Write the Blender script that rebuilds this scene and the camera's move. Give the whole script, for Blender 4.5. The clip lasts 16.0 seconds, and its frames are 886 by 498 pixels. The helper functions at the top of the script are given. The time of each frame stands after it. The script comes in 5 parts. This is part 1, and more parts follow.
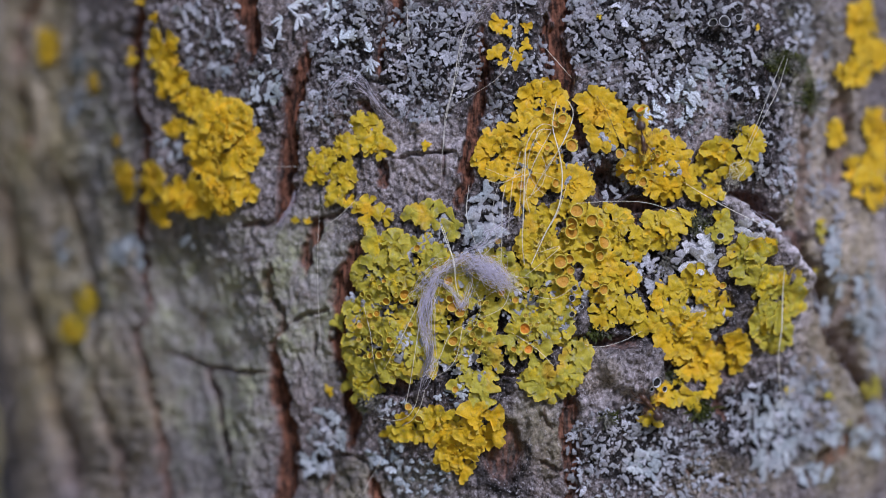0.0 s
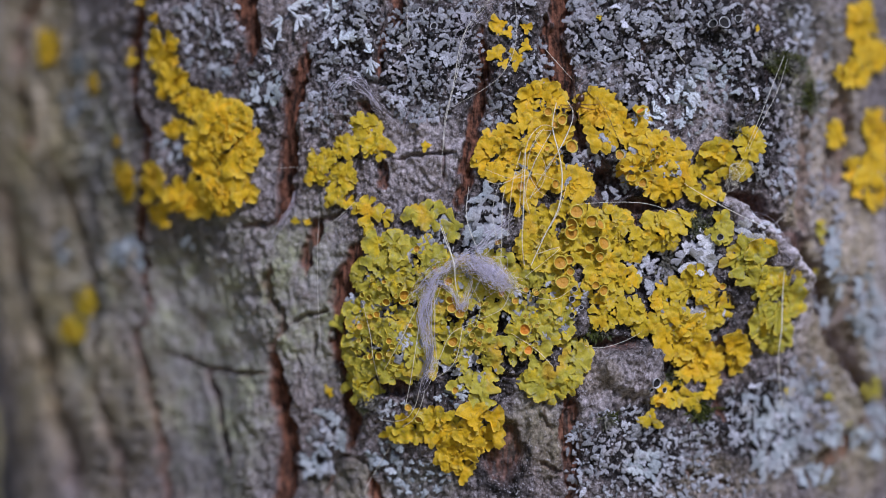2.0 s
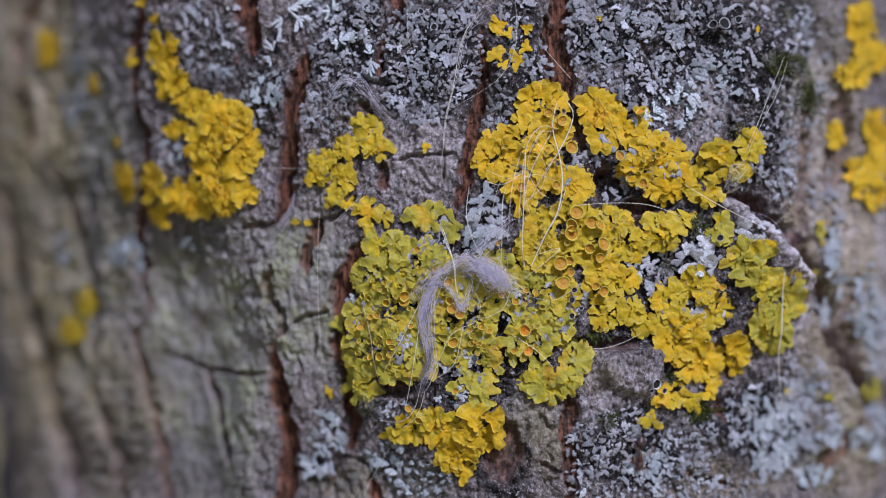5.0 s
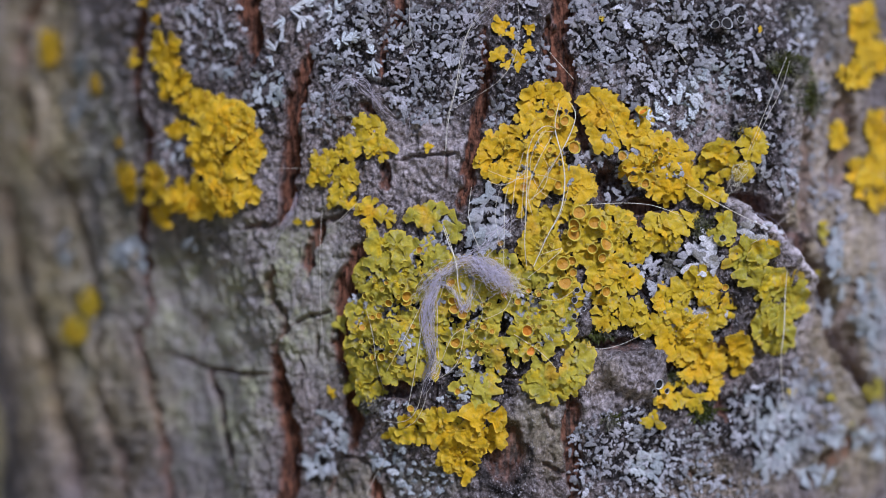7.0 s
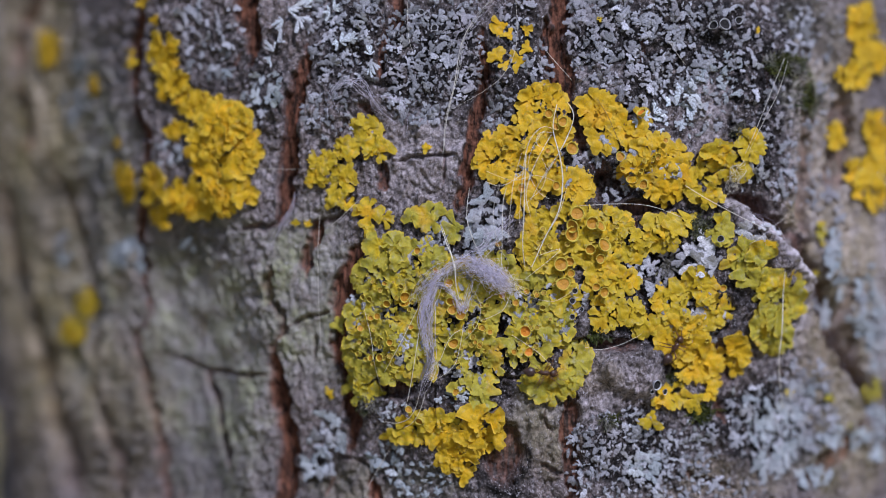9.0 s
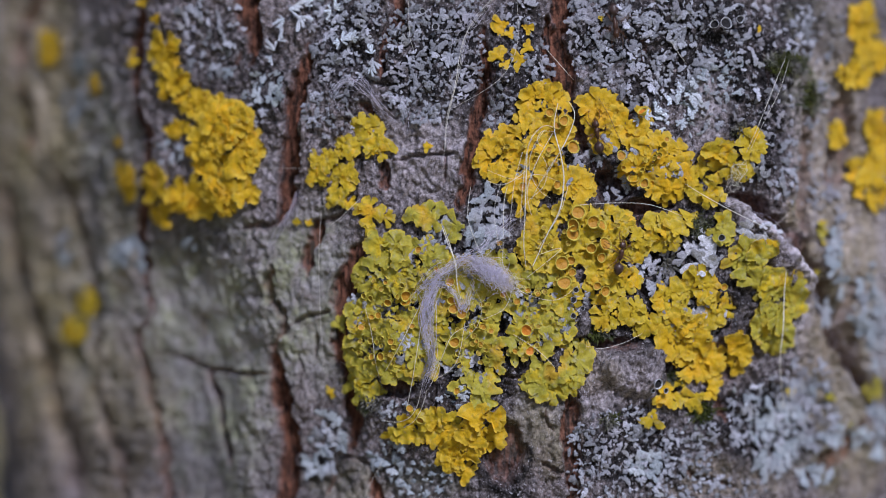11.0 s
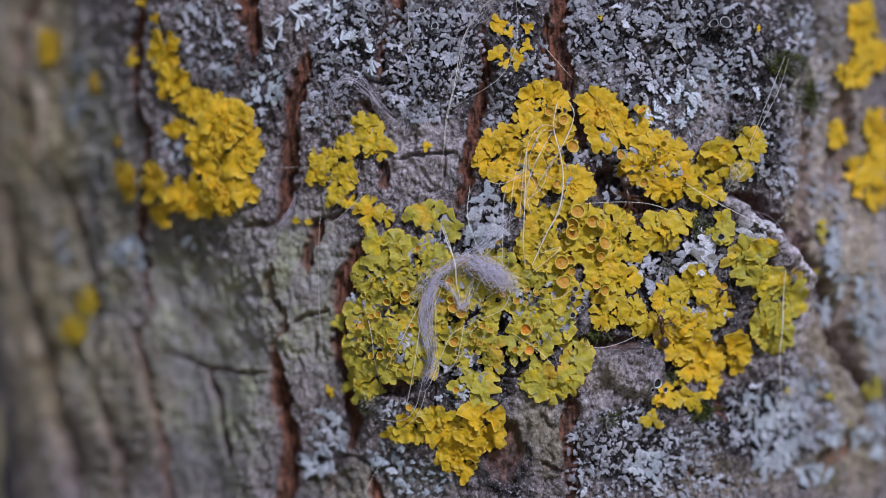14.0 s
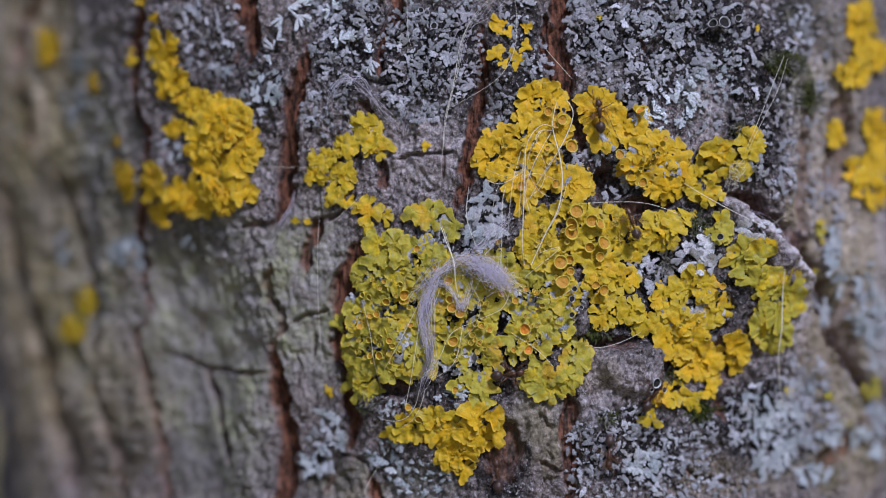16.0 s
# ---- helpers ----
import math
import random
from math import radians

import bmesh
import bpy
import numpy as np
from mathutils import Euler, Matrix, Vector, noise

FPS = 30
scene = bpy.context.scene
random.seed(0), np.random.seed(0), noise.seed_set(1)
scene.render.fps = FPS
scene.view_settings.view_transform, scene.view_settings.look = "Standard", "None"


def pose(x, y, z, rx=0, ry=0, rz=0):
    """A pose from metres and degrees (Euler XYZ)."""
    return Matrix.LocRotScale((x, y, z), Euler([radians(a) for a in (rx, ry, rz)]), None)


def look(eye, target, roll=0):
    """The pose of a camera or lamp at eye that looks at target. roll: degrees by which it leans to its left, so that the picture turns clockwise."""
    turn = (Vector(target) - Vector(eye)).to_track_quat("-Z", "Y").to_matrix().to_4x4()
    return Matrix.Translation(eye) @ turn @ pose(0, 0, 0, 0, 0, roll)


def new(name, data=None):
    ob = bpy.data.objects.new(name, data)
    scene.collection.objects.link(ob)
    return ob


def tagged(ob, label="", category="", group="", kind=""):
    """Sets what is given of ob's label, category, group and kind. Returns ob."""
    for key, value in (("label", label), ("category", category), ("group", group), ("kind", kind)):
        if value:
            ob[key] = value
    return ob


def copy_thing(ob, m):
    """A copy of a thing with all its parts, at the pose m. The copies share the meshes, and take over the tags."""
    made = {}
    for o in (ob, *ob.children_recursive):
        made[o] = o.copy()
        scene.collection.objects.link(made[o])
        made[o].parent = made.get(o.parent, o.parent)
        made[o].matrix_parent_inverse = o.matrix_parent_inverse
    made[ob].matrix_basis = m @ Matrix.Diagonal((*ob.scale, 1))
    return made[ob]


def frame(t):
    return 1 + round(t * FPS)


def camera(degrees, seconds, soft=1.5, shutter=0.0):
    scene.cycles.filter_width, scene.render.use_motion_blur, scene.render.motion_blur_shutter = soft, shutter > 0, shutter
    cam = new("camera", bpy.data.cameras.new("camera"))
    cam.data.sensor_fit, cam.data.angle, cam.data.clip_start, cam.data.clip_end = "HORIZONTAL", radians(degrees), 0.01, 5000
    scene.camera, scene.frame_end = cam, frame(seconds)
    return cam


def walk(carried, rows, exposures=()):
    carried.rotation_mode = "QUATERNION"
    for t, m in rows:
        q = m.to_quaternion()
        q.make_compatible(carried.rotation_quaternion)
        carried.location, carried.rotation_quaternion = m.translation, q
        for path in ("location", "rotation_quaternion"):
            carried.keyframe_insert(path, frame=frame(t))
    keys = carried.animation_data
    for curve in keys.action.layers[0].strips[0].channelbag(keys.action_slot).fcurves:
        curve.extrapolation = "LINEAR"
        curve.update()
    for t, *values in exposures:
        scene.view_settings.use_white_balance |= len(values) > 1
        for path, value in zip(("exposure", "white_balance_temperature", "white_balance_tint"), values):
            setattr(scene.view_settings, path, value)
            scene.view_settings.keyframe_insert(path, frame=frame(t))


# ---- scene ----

# Units: lengths below are in millimetres and turn into metres by MM. Spots on the bark are given as (a, b):
# tenths of a millimetre to the right and down, laid on a flat sheet that touches the trunk's front.
MM = 0.001
LEVEL = 1.25          # height of the view above the ground
EYE = 314.4           # distance from the eye to that sheet
RADIUS = 117.0        # trunk
AXIS = 11.3           # the trunk's axis lies this far right of the eye

# ---------------------------------------------------------------- camera
cam = camera(28.0, 16.0, soft=1.05, shutter=0.5)
cam.data.dof.use_dof = True
cam.data.dof.focus_distance = (EYE - 1.0) * MM
cam.data.dof.aperture_fstop = 3.4


def eye(dx, dy):
    return pose(-dx * 1e-4, -EYE * MM, LEVEL + dy * 1e-4, 90, 0, 0)


walk(cam, [
    (0.0, eye(0.2, -1.6)), (0.5, eye(-0.2, 0.0)), (1.0, eye(-0.2, 0.5)), (1.5, eye(-0.2, 0.4)), (2.0, eye(0.0, 0.0)),
    (3.0, eye(-0.2, 0.1)), (3.5, eye(-0.3, 0.2)), (4.0, eye(-1.7, 0.7)), (5.2, eye(0.6, 1.6)), (6.5, eye(3.0, 2.0)),
    (7.0, eye(4.4, 1.8)), (7.5, eye(1.9, 1.8)), (8.0, eye(1.6, 1.8)), (8.5, eye(2.3, 3.0)), (9.0, eye(0.9, 3.1)),
    (10.2, eye(2.0, 1.9)), (11.5, eye(3.0, 0.7)), (12.0, eye(2.8, 0.0)), (13.0, eye(2.6, -0.1)), (13.5, eye(2.4, -0.1)),
    (14.0, eye(1.8, -0.2)), (14.5, eye(0.6, -0.3)), (15.0, eye(0.3, 0.0)), (15.5, eye(-0.2, -0.4)), (16.0, eye(0.1, -0.5))], exposures=[
    (0.0, 0.21, 5570, 19), (4.0, 0.24, 5570, 19), (7.0, 0.26, 5570, 19), (9.0, 0.21, 5570, 19), (13.5, 0.15, 5570, 19), (16.0, 0.14, 5570, 19)])

# ---------------------------------------------------------------- world and light
world = bpy.data.worlds.new("sky")
scene.world = world
world.use_nodes = True
wn = world.node_tree
sky = wn.nodes.new("ShaderNodeTexSky")
sky.sky_type = "NISHITA"
sky.sun_disc = False
sky.sun_elevation = radians(40)
sky.sun_rotation = radians(156)
wn.links.new(sky.outputs[0], wn.nodes["Background"].inputs[0])
wn.nodes["Background"].inputs[1].default_value = 0.045
sun = new("sun", bpy.data.lights.new("sun", "SUN"))
sun.data.energy = 2.6
sun.data.angle = radians(9)
sun.data.color = (1.0, 0.96, 0.93)
sun.matrix_world = look((0.75, -1.7, 3.0), (0, 0, 1.25))

# ---------------------------------------------------------------- materials


class Nodes:
    def __init__(self, name, rough=0.8):
        self.mat = bpy.data.materials.new(name)
        self.mat.use_nodes = True
        self.t = self.mat.node_tree
        self.b = self.t.nodes["Principled BSDF"]
        self.b.inputs["Roughness"].default_value = rough
        self.b.inputs["Specular IOR Level"].default_value = 0.15 if rough > 0.7 else 0.5
        self.pos = self.t.nodes.new("ShaderNodeTexCoord").outputs["Object"]

    def link(self, a, b):
        self.t.links.new(a, b)

    def geo(self):
        self.pos = self.t.nodes.new("ShaderNodeNewGeometry").outputs["Position"]

    def noise(self, mm, detail=3.0, rough=0.6, stretch=(1, 1, 1)):
        m = self.t.nodes.new("ShaderNodeMapping")
        m.inputs["Scale"].default_value = stretch
        self.link(self.pos, m.inputs["Vector"])
        n = self.t.nodes.new("ShaderNodeTexNoise")
        n.inputs["Scale"].default_value = 1000.0 / mm
        n.inputs["Detail"].default_value = detail
        n.inputs["Roughness"].default_value = rough
        self.link(m.outputs[0], n.inputs["Vector"])
        return n.outputs["Fac"]

    def ramp(self, fac, lo, hi, c0=(0, 0, 0), c1=(1, 1, 1)):
        r = self.t.nodes.new("ShaderNodeValToRGB")
        r.color_ramp.elements[0].position, r.color_ramp.elements[1].position = lo, hi
        r.color_ramp.elements[0].color, r.color_ramp.elements[1].color = (*c0, 1), (*c1, 1)
        self.link(fac, r.inputs[0])
        return r.outputs[0]

    def mix(self, fac, a, b, mode="MIX"):
        m = self.t.nodes.new("ShaderNodeMix")
        m.data_type, m.blend_type = "RGBA", mode
        for s, v in ((m.inputs[0], fac), (m.inputs[6], a), (m.inputs[7], b)):
            if isinstance(v, (int, float)):
                s.default_value = v
            elif isinstance(v, tuple):
                s.default_value = (*v, 1)
            else:
                self.link(v, s)
        return m.outputs[2]

    def math(self, op, a, b=0.0):
        m = self.t.nodes.new("ShaderNodeMath")
        m.operation = op
        for s, v in ((m.inputs[0], a), (m.inputs[1], b)):
            if isinstance(v, (int, float)):
                s.default_value = v
            else:
                self.link(v, s)
        return m.outputs[0]

    def attr(self, name):
        n = self.t.nodes.new("ShaderNodeAttribute")
        n.attribute_name = name
        return n.outputs["Fac"]

    def rand(self):
        return self.t.nodes.new("ShaderNodeObjectInfo").outputs["Random"]

    def island(self):
        return self.t.nodes.new("ShaderNodeNewGeometry").outputs["Random Per Island"]

    def done(self, colour, height=None, mm=0.1, strength=0.5):
        if isinstance(colour, tuple):
            self.b.inputs["Base Color"].default_value = (*colour, 1)
        else:
            self.link(colour, self.b.inputs["Base Color"])
        if height is not None:
            n = self.t.nodes.new("ShaderNodeBump")
            n.inputs["Strength"].default_value = strength
            n.inputs["Distance"].default_value = mm * MM
            self.link(height, n.inputs["Height"])
            self.link(n.outputs[0], self.b.inputs["Normal"])
        return self.mat


def bark_material():
    n = Nodes("bark", 0.9)
    n.geo()
    grain = n.noise(0.75, 4, 0.65, (1, 1, 0.75))
    blot = n.noise(7, 3, 0.6, (1, 1, 0.7))
    speck = n.noise(0.42, 3, 0.65)
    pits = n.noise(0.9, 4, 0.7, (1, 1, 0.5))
    base = n.mix(n.ramp(grain, 0.40, 0.60), (0.11, 0.092, 0.088), (0.42, 0.385, 0.385))
    base = n.mix(n.math("MULTIPLY", n.ramp(blot, 0.42, 0.60), 0.55), base, (0.27, 0.225, 0.205))
    base = n.mix(n.math("MULTIPLY", n.ramp(speck, 0.55, 0.66), 0.75), base, (0.56, 0.54, 0.59))
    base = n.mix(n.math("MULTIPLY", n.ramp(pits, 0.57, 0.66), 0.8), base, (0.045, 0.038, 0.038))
    green = n.math("MULTIPLY", n.attr("algae"), n.ramp(n.noise(3.5, 4, 0.65), 0.28, 0.54))
    mottle = n.mix(n.ramp(n.noise(6.5, 4, 0.7, (1, 1, 0.85)), 0.40, 0.60), (0.33, 0.315, 0.31), (0.29, 0.30, 0.19))
    mottle = n.mix(n.ramp(n.noise(3.0, 4, 0.7, (1, 1, 0.85)), 0.50, 0.66), mottle, (0.16, 0.16, 0.125))
    mottle = n.mix(n.ramp(n.noise(2.2, 4, 0.7), 0.58, 0.70), mottle, (0.50, 0.49, 0.47))
    base = n.mix(green, base, mottle)
    pale = n.math("MULTIPLY", n.attr("pale"), n.ramp(n.noise(2.4, 4, 0.65), 0.36, 0.58))
    base = n.mix(pale, base, (0.60, 0.555, 0.59))
    tan = n.math("MULTIPLY", n.attr("tan"), n.ramp(n.noise(4.0, 4, 0.65), 0.22, 0.52))
    base = n.mix(tan, base, n.mix(n.ramp(n.noise(7.0, 4, 0.7, (1, 1, 0.3)), 0.40, 0.62), (0.50, 0.42, 0.30), (0.24, 0.21, 0.10)))
    # dark bark patches, and the shade in lichen gaps put into the colour
    dark = n.math("MULTIPLY", n.attr("sooty"), n.ramp(n.noise(1.6, 4, 0.7), 0.30, 0.50))
    base = n.mix(dark, base, (0.034, 0.032, 0.033))
    calm = n.math("SUBTRACT", 1.0, n.math("MAXIMUM", n.math("MULTIPLY", n.attr("algae"), 0.8), n.math("MULTIPLY", n.attr("pale"), 0.6)))
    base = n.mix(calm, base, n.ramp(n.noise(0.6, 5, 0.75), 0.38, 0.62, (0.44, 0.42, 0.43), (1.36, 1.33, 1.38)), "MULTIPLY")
    base = n.mix(n.math("MULTIPLY", n.ramp(n.noise(0.5, 3, 0.6, (1, 1, 0.8)), 0.60, 0.66), n.math("MULTIPLY", calm, 0.8)), base, (0.62, 0.60, 0.66))
    streak = n.noise(0.8, 4, 0.7, (1, 1, 0.2))
    rust = n.mix(n.ramp(streak, 0.40, 0.62), (0.030, 0.018, 0.015), (0.30, 0.13, 0.082))
    base = n.mix(n.attr("inner"), base, rust)
    h = n.math("ADD", n.math("MULTIPLY", grain, 1.0), n.math("MULTIPLY", speck, 0.6))
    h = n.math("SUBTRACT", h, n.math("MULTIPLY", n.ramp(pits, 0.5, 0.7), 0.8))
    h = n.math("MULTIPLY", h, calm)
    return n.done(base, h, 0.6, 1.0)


def lichen_material(name, flesh, margin, deep, grey=0.4, rough=0.62):
    n = Nodes(name, rough)
    n.geo()
    blot = n.noise(3.2, 3, 0.6)
    fine = n.noise(0.2, 3, 0.7)
    r = n.rand()
    n.b.inputs["Specular IOR Level"].default_value = 0.22
    edge = n.attr("edge")
    c = n.mix(n.ramp(blot, 0.40, 0.60), flesh, deep)
    c = n.mix(n.math("MULTIPLY", n.ramp(r, 0.5, 0.95), 0.8), c, margin)
    c = n.mix(n.math("MULTIPLY", n.ramp(r, 0.35, 0.02), 0.8), c, deep)
    c = n.mix(n.math("MULTIPLY", n.ramp(edge, 0.62, 0.08), 0.6), c, n.mix(0.35, deep, (0.30, 0.30, 0.06)))
    # yellower margin pigment, with the highlight along the rim painted in
    c = n.mix(n.math("MULTIPLY", n.math("POWER", edge, 9.0), 0.75), c, n.mix(0.5, margin, (0.80, 0.66, 0.08)))
    bloom = n.math("MULTIPLY", n.ramp(n.noise(1.1, 4, 0.7), 0.54, 0.66), grey)
    c = n.mix(bloom, c, (0.40, 0.40, 0.27))
    c = n.mix(n.math("MULTIPLY", n.ramp(n.noise(6.0, 2, 0.6), 0.58, 0.70), 0.45), c, (0.68, 0.34, 0.012))
    c = n.mix(n.math("MULTIPLY", n.ramp(n.noise(0.7, 3, 0.7), 0.62, 0.70), 0.5), c, (0.20, 0.19, 0.07))
    c = n.mix(1.0, c, n.ramp(fine, 0.3, 0.7, (0.86, 0.86, 0.86), (1.12, 1.12, 1.12)), "MULTIPLY")
    return n.done(c, n.math("ADD", n.math("MULTIPLY", n.noise(1.3, 1, 0.5), 3.0), n.math("MULTIPLY", fine, 0.3)), 0.2, 0.7)


def grey_material(name, low, high):
    n = Nodes(name, 0.9)
    n.geo()
    c = n.mix(n.math("FRACT", n.math("ADD", n.island(), n.math("MULTIPLY", n.rand(), 7.3))), low, high)
    c = n.mix(n.math("MULTIPLY", n.ramp(n.noise(6, 3, 0.6), 0.42, 0.60), 0.6), c, low)
    c = n.mix(n.math("MULTIPLY", n.ramp(n.noise(0.3, 3, 0.7), 0.52, 0.66), 0.6), c, (0.14, 0.14, 0.13))
    c = n.mix(n.math("MULTIPLY", n.ramp(n.noise(4.5, 3, 0.6), 0.57, 0.68), 0.45), c, (0.33, 0.36, 0.27))
    c = n.mix(1.0, c, n.ramp(n.noise(0.2, 3, 0.7), 0.35, 0.65, (0.6, 0.6, 0.6), (1.2, 1.2, 1.2)), "MULTIPLY")
    c = n.mix(n.math("MULTIPLY", n.ramp(n.noise(9, 3, 0.6), 0.50, 0.62), 0.35), c, (0.40, 0.355, 0.41))
    return n.done(c, n.noise(0.3, 3, 0.7), 0.12, 0.8)


def plain_material(name, c0, c1, mm, rough=0.6, bump=0.1):
    n = Nodes(name, rough)
    g = n.noise(mm, 4, 0.65)
    return n.done(n.mix(n.ramp(g, 0.35, 0.65), c0, c1), g, bump, 0.5)


BARK = bark_material()
YELLOW = lichen_material("yellow_thallus", (0.75, 0.43, 0.004), (0.84, 0.46, 0.004), (0.58, 0.375, 0.006), 0.2)
OLIVE = lichen_material("olive_thallus", (0.59, 0.43, 0.010), (0.74, 0.48, 0.006), (0.37, 0.34, 0.04), 0.5)
MIXED = lichen_material("golden_thallus", (0.72, 0.44, 0.006), (0.83, 0.47, 0.005), (0.50, 0.375, 0.014), 0.35)
CUP_RIM = plain_material("cup_rim", (0.60, 0.50, 0.05), (0.74, 0.63, 0.10), 0.6, 0.7)
CUP_DISC = plain_material("cup_disc", (0.42, 0.20, 0.006), (0.56, 0.28, 0.008), 0.7, 0.5)
CUP_YOUNG = plain_material("young_cup_disc", (0.24, 0.17, 0.008), (0.40, 0.26, 0.008), 0.7, 0.5)
CUP_ORANGE = plain_material("cup_orange", (0.66, 0.20, 0.015), (0.78, 0.30, 0.015), 0.7, 0.5)
CUP_DARK = plain_material("cup_dark", (0.015, 0.015, 0.016), (0.04, 0.038, 0.038), 0.5, 0.9)
GREY = grey_material("grey_lichen", (0.24, 0.248, 0.275), (0.67, 0.685, 0.78))
SPRIG = grey_material("sprig_lichen", (0.66, 0.73, 0.82), (0.82, 0.89, 0.96))
BLUISH = grey_material("bluish_lichen", (0.33, 0.375, 0.42), (0.62, 0.66, 0.71))
CHALK = grey_material("chalky_lichen", (0.54, 0.55, 0.61), (0.82, 0.83, 0.90))
MOSS = grey_material("moss", (0.03, 0.045, 0.008), (0.12, 0.13, 0.02))
SILK = plain_material("silk", (0.56, 0.52, 0.66), (0.84, 0.80, 0.93), 0.4, 0.5)
HAIR = plain_material("hair", (0.78, 0.74, 0.64), (0.93, 0.91, 0.84), 0.8, 0.35)
FIBRE_DARK = plain_material("dark_fibre", (0.16, 0.15, 0.15), (0.34, 0.32, 0.33), 0.6, 0.6)
TWIG = plain_material("dry_stem", (0.10, 0.06, 0.03), (0.25, 0.16, 0.08), 0.5, 0.6)
ANT = plain_material("ant_shell", (0.035, 0.016, 0.010), (0.10, 0.045, 0.025), 0.6, 0.3)
ANT_GASTER = plain_material("ant_gaster", (0.030, 0.018, 0.016), (0.085, 0.050, 0.042), 0.5, 0.32)
LEG = plain_material("ant_leg", (0.10, 0.045, 0.02), (0.18, 0.085, 0.04), 0.6, 0.4)


def ground_material():
    n = Nodes("dry_grass_ground", 0.95)
    c = n.mix(n.ramp(n.noise(900, 4, 0.6), 0.4, 0.62), (0.16, 0.15, 0.05), (0.36, 0.29, 0.14))
    c = n.mix(n.ramp(n.noise(40, 5, 0.7), 0.45, 0.7), c, (0.46, 0.39, 0.22))
    return n.done(c, n.noise(30, 5, 0.7), 20, 0.8)


GROUND = ground_material()

# ---------------------------------------------------------------- mesh helpers


def place(ob, mesh_parent, m):
    """Hang ob under its thing at the world pose m (the thing is only shifted, never turned)."""
    ob.parent = mesh_parent
    ob.matrix_basis = Matrix.Translation(-mesh_parent.location) @ m if mesh_parent else m
    return ob


def mesh_of(name, verts, faces, material, smooth=True):
    me = bpy.data.meshes.new(name)
    me.from_pydata(verts, [], faces)
    me.materials.append(material)
    if smooth:
        me.shade_smooth()
    me.update()
    return me


def part(name, bm, material, parent, label=""):
    me = bpy.data.meshes.new(name)
    bm.to_mesh(me)
    bm.free()
    me.materials.append(material)
    me.shade_smooth()
    ob = new(name, me)
    ob.parent = parent
    return tagged(ob, label) if label else ob


def point_values(me, name, values):
    me.attributes.new(name, "FLOAT", "POINT").data.foreach_set("value", np.asarray(values, dtype=np.float32).ravel())


# ---------------------------------------------------------------- noise on arrays
TABLE = np.random.RandomState(5).rand(256, 256)


def value_noise(x, y, seed=0):
    x, y = x + seed * 17.31, y + seed * 9.77
    xi, yi = np.floor(x).astype(int), np.floor(y).astype(int)
    u, v = x - xi, y - yi
    u, v = u * u * u * (u * (u * 6 - 15) + 10), v * v * v * (v * (v * 6 - 15) + 10)
    g = lambda i, j: TABLE[(xi + i) & 255, (yi + j) & 255]
    return (g(0, 0) * (1 - u) + g(1, 0) * u) * (1 - v) + (g(0, 1) * (1 - u) + g(1, 1) * u) * v


def fbm(x, y, seed=0, octaves=4, gain=0.5):
    total, amp, norm = 0.0, 1.0, 0.0
    for k in range(octaves):
        total = total + amp * value_noise(x * 2 ** k, y * 2 ** k, seed + k)
        norm += amp
        amp *= gain
    return total / norm


def soft_step(x):
    x = np.clip(x, 0, 1)
    return x * x * (3 - 2 * x)


# ---------------------------------------------------------------- the trunk's bark
SWELLS = []     # broad swells and dips of the trunk: arc length, height, half-widths, depth


def broad(s, z):
    h = 0.0
    for cs, cz, ws, wz, dip in SWELLS:
        h = h + dip * np.exp(-((s - cs) / ws) ** 2 - ((z - cz) / wz) ** 2)
    return h


def unroll(a, b, extra=0.0):
    """A spot (a, b) as arc length and height on the trunk with its broad swells, in millimetres."""
    a, b = np.asarray(a, float), np.asarray(b, float)
    dx, dz = (a - 784) * 0.1, (441 - b) * 0.1
    cy = EYE + RADIUS
    A = dx * dx + EYE * EYE
    B = dx * AXIS + EYE * cy
    h = np.zeros_like(dx)
    for _ in range(5):
        C = AXIS * AXIS + cy * cy - (RADIUS + h + extra) ** 2
        k = (B - np.sqrt(np.maximum(B * B - A * C, 0))) / A
        s, z = np.arctan2(k * dx - AXIS, cy - k * EYE) * RADIUS, k * dz
        h = 0.5 * h + 0.5 * broad(s, z)
    return s, z


def unroll_one(a, b, extra=0.0):
    dx, dz = (a - 784) * 0.1, (441 - b) * 0.1
    cy = EYE + RADIUS
    A = dx * dx + EYE * EYE
    B = dx * AXIS + EYE * cy
    h = 0.0
    for _ in range(5):
        C = AXIS * AXIS + cy * cy - (RADIUS + h + extra) ** 2
        k = (B - math.sqrt(max(B * B - A * C, 0))) / A
        s, z = math.atan2(k * dx - AXIS, cy - k * EYE) * RADIUS, k * dz
        h = 0.5 * h + 0.5 * broad_one(s, z)
    return s, z


def broad_one(s, z):
    return sum(dip * math.exp(-((s - cs) / ws) ** 2 - ((z - cz) / wz) ** 2) for cs, cz, ws, wz, dip in SWELLS)


for da, db, ws, wz, dip in ((310, 690, 17, 38, -9.0), (1320, 190, 15, 34, 5.0), (350, 160, 17, 34, 6.0), (1340, 450, 12, 16, 3.0), (1400, 790, 14, 14, -3.0), (1500, 300, 8, 50, 2.0), (570, 760, 9, 16, -4.0), (700, 875, 26, 10, -3.5), (130, 480, 12, 50, -3.0)):
    SWELLS.append((*(float(q) for q in unroll(da, db)), ws, wz, dip))

edge_s, edge_z = unroll_one(20, 300)
SWELLS.append((edge_s - 9, edge_z + 6, 9, 70, 7.0))
SWELLS.append((-143.0, -52.0, 20, 22, -6.5))
SWELLS.append((-140.0, 52.0, 16, 26, 6.0))

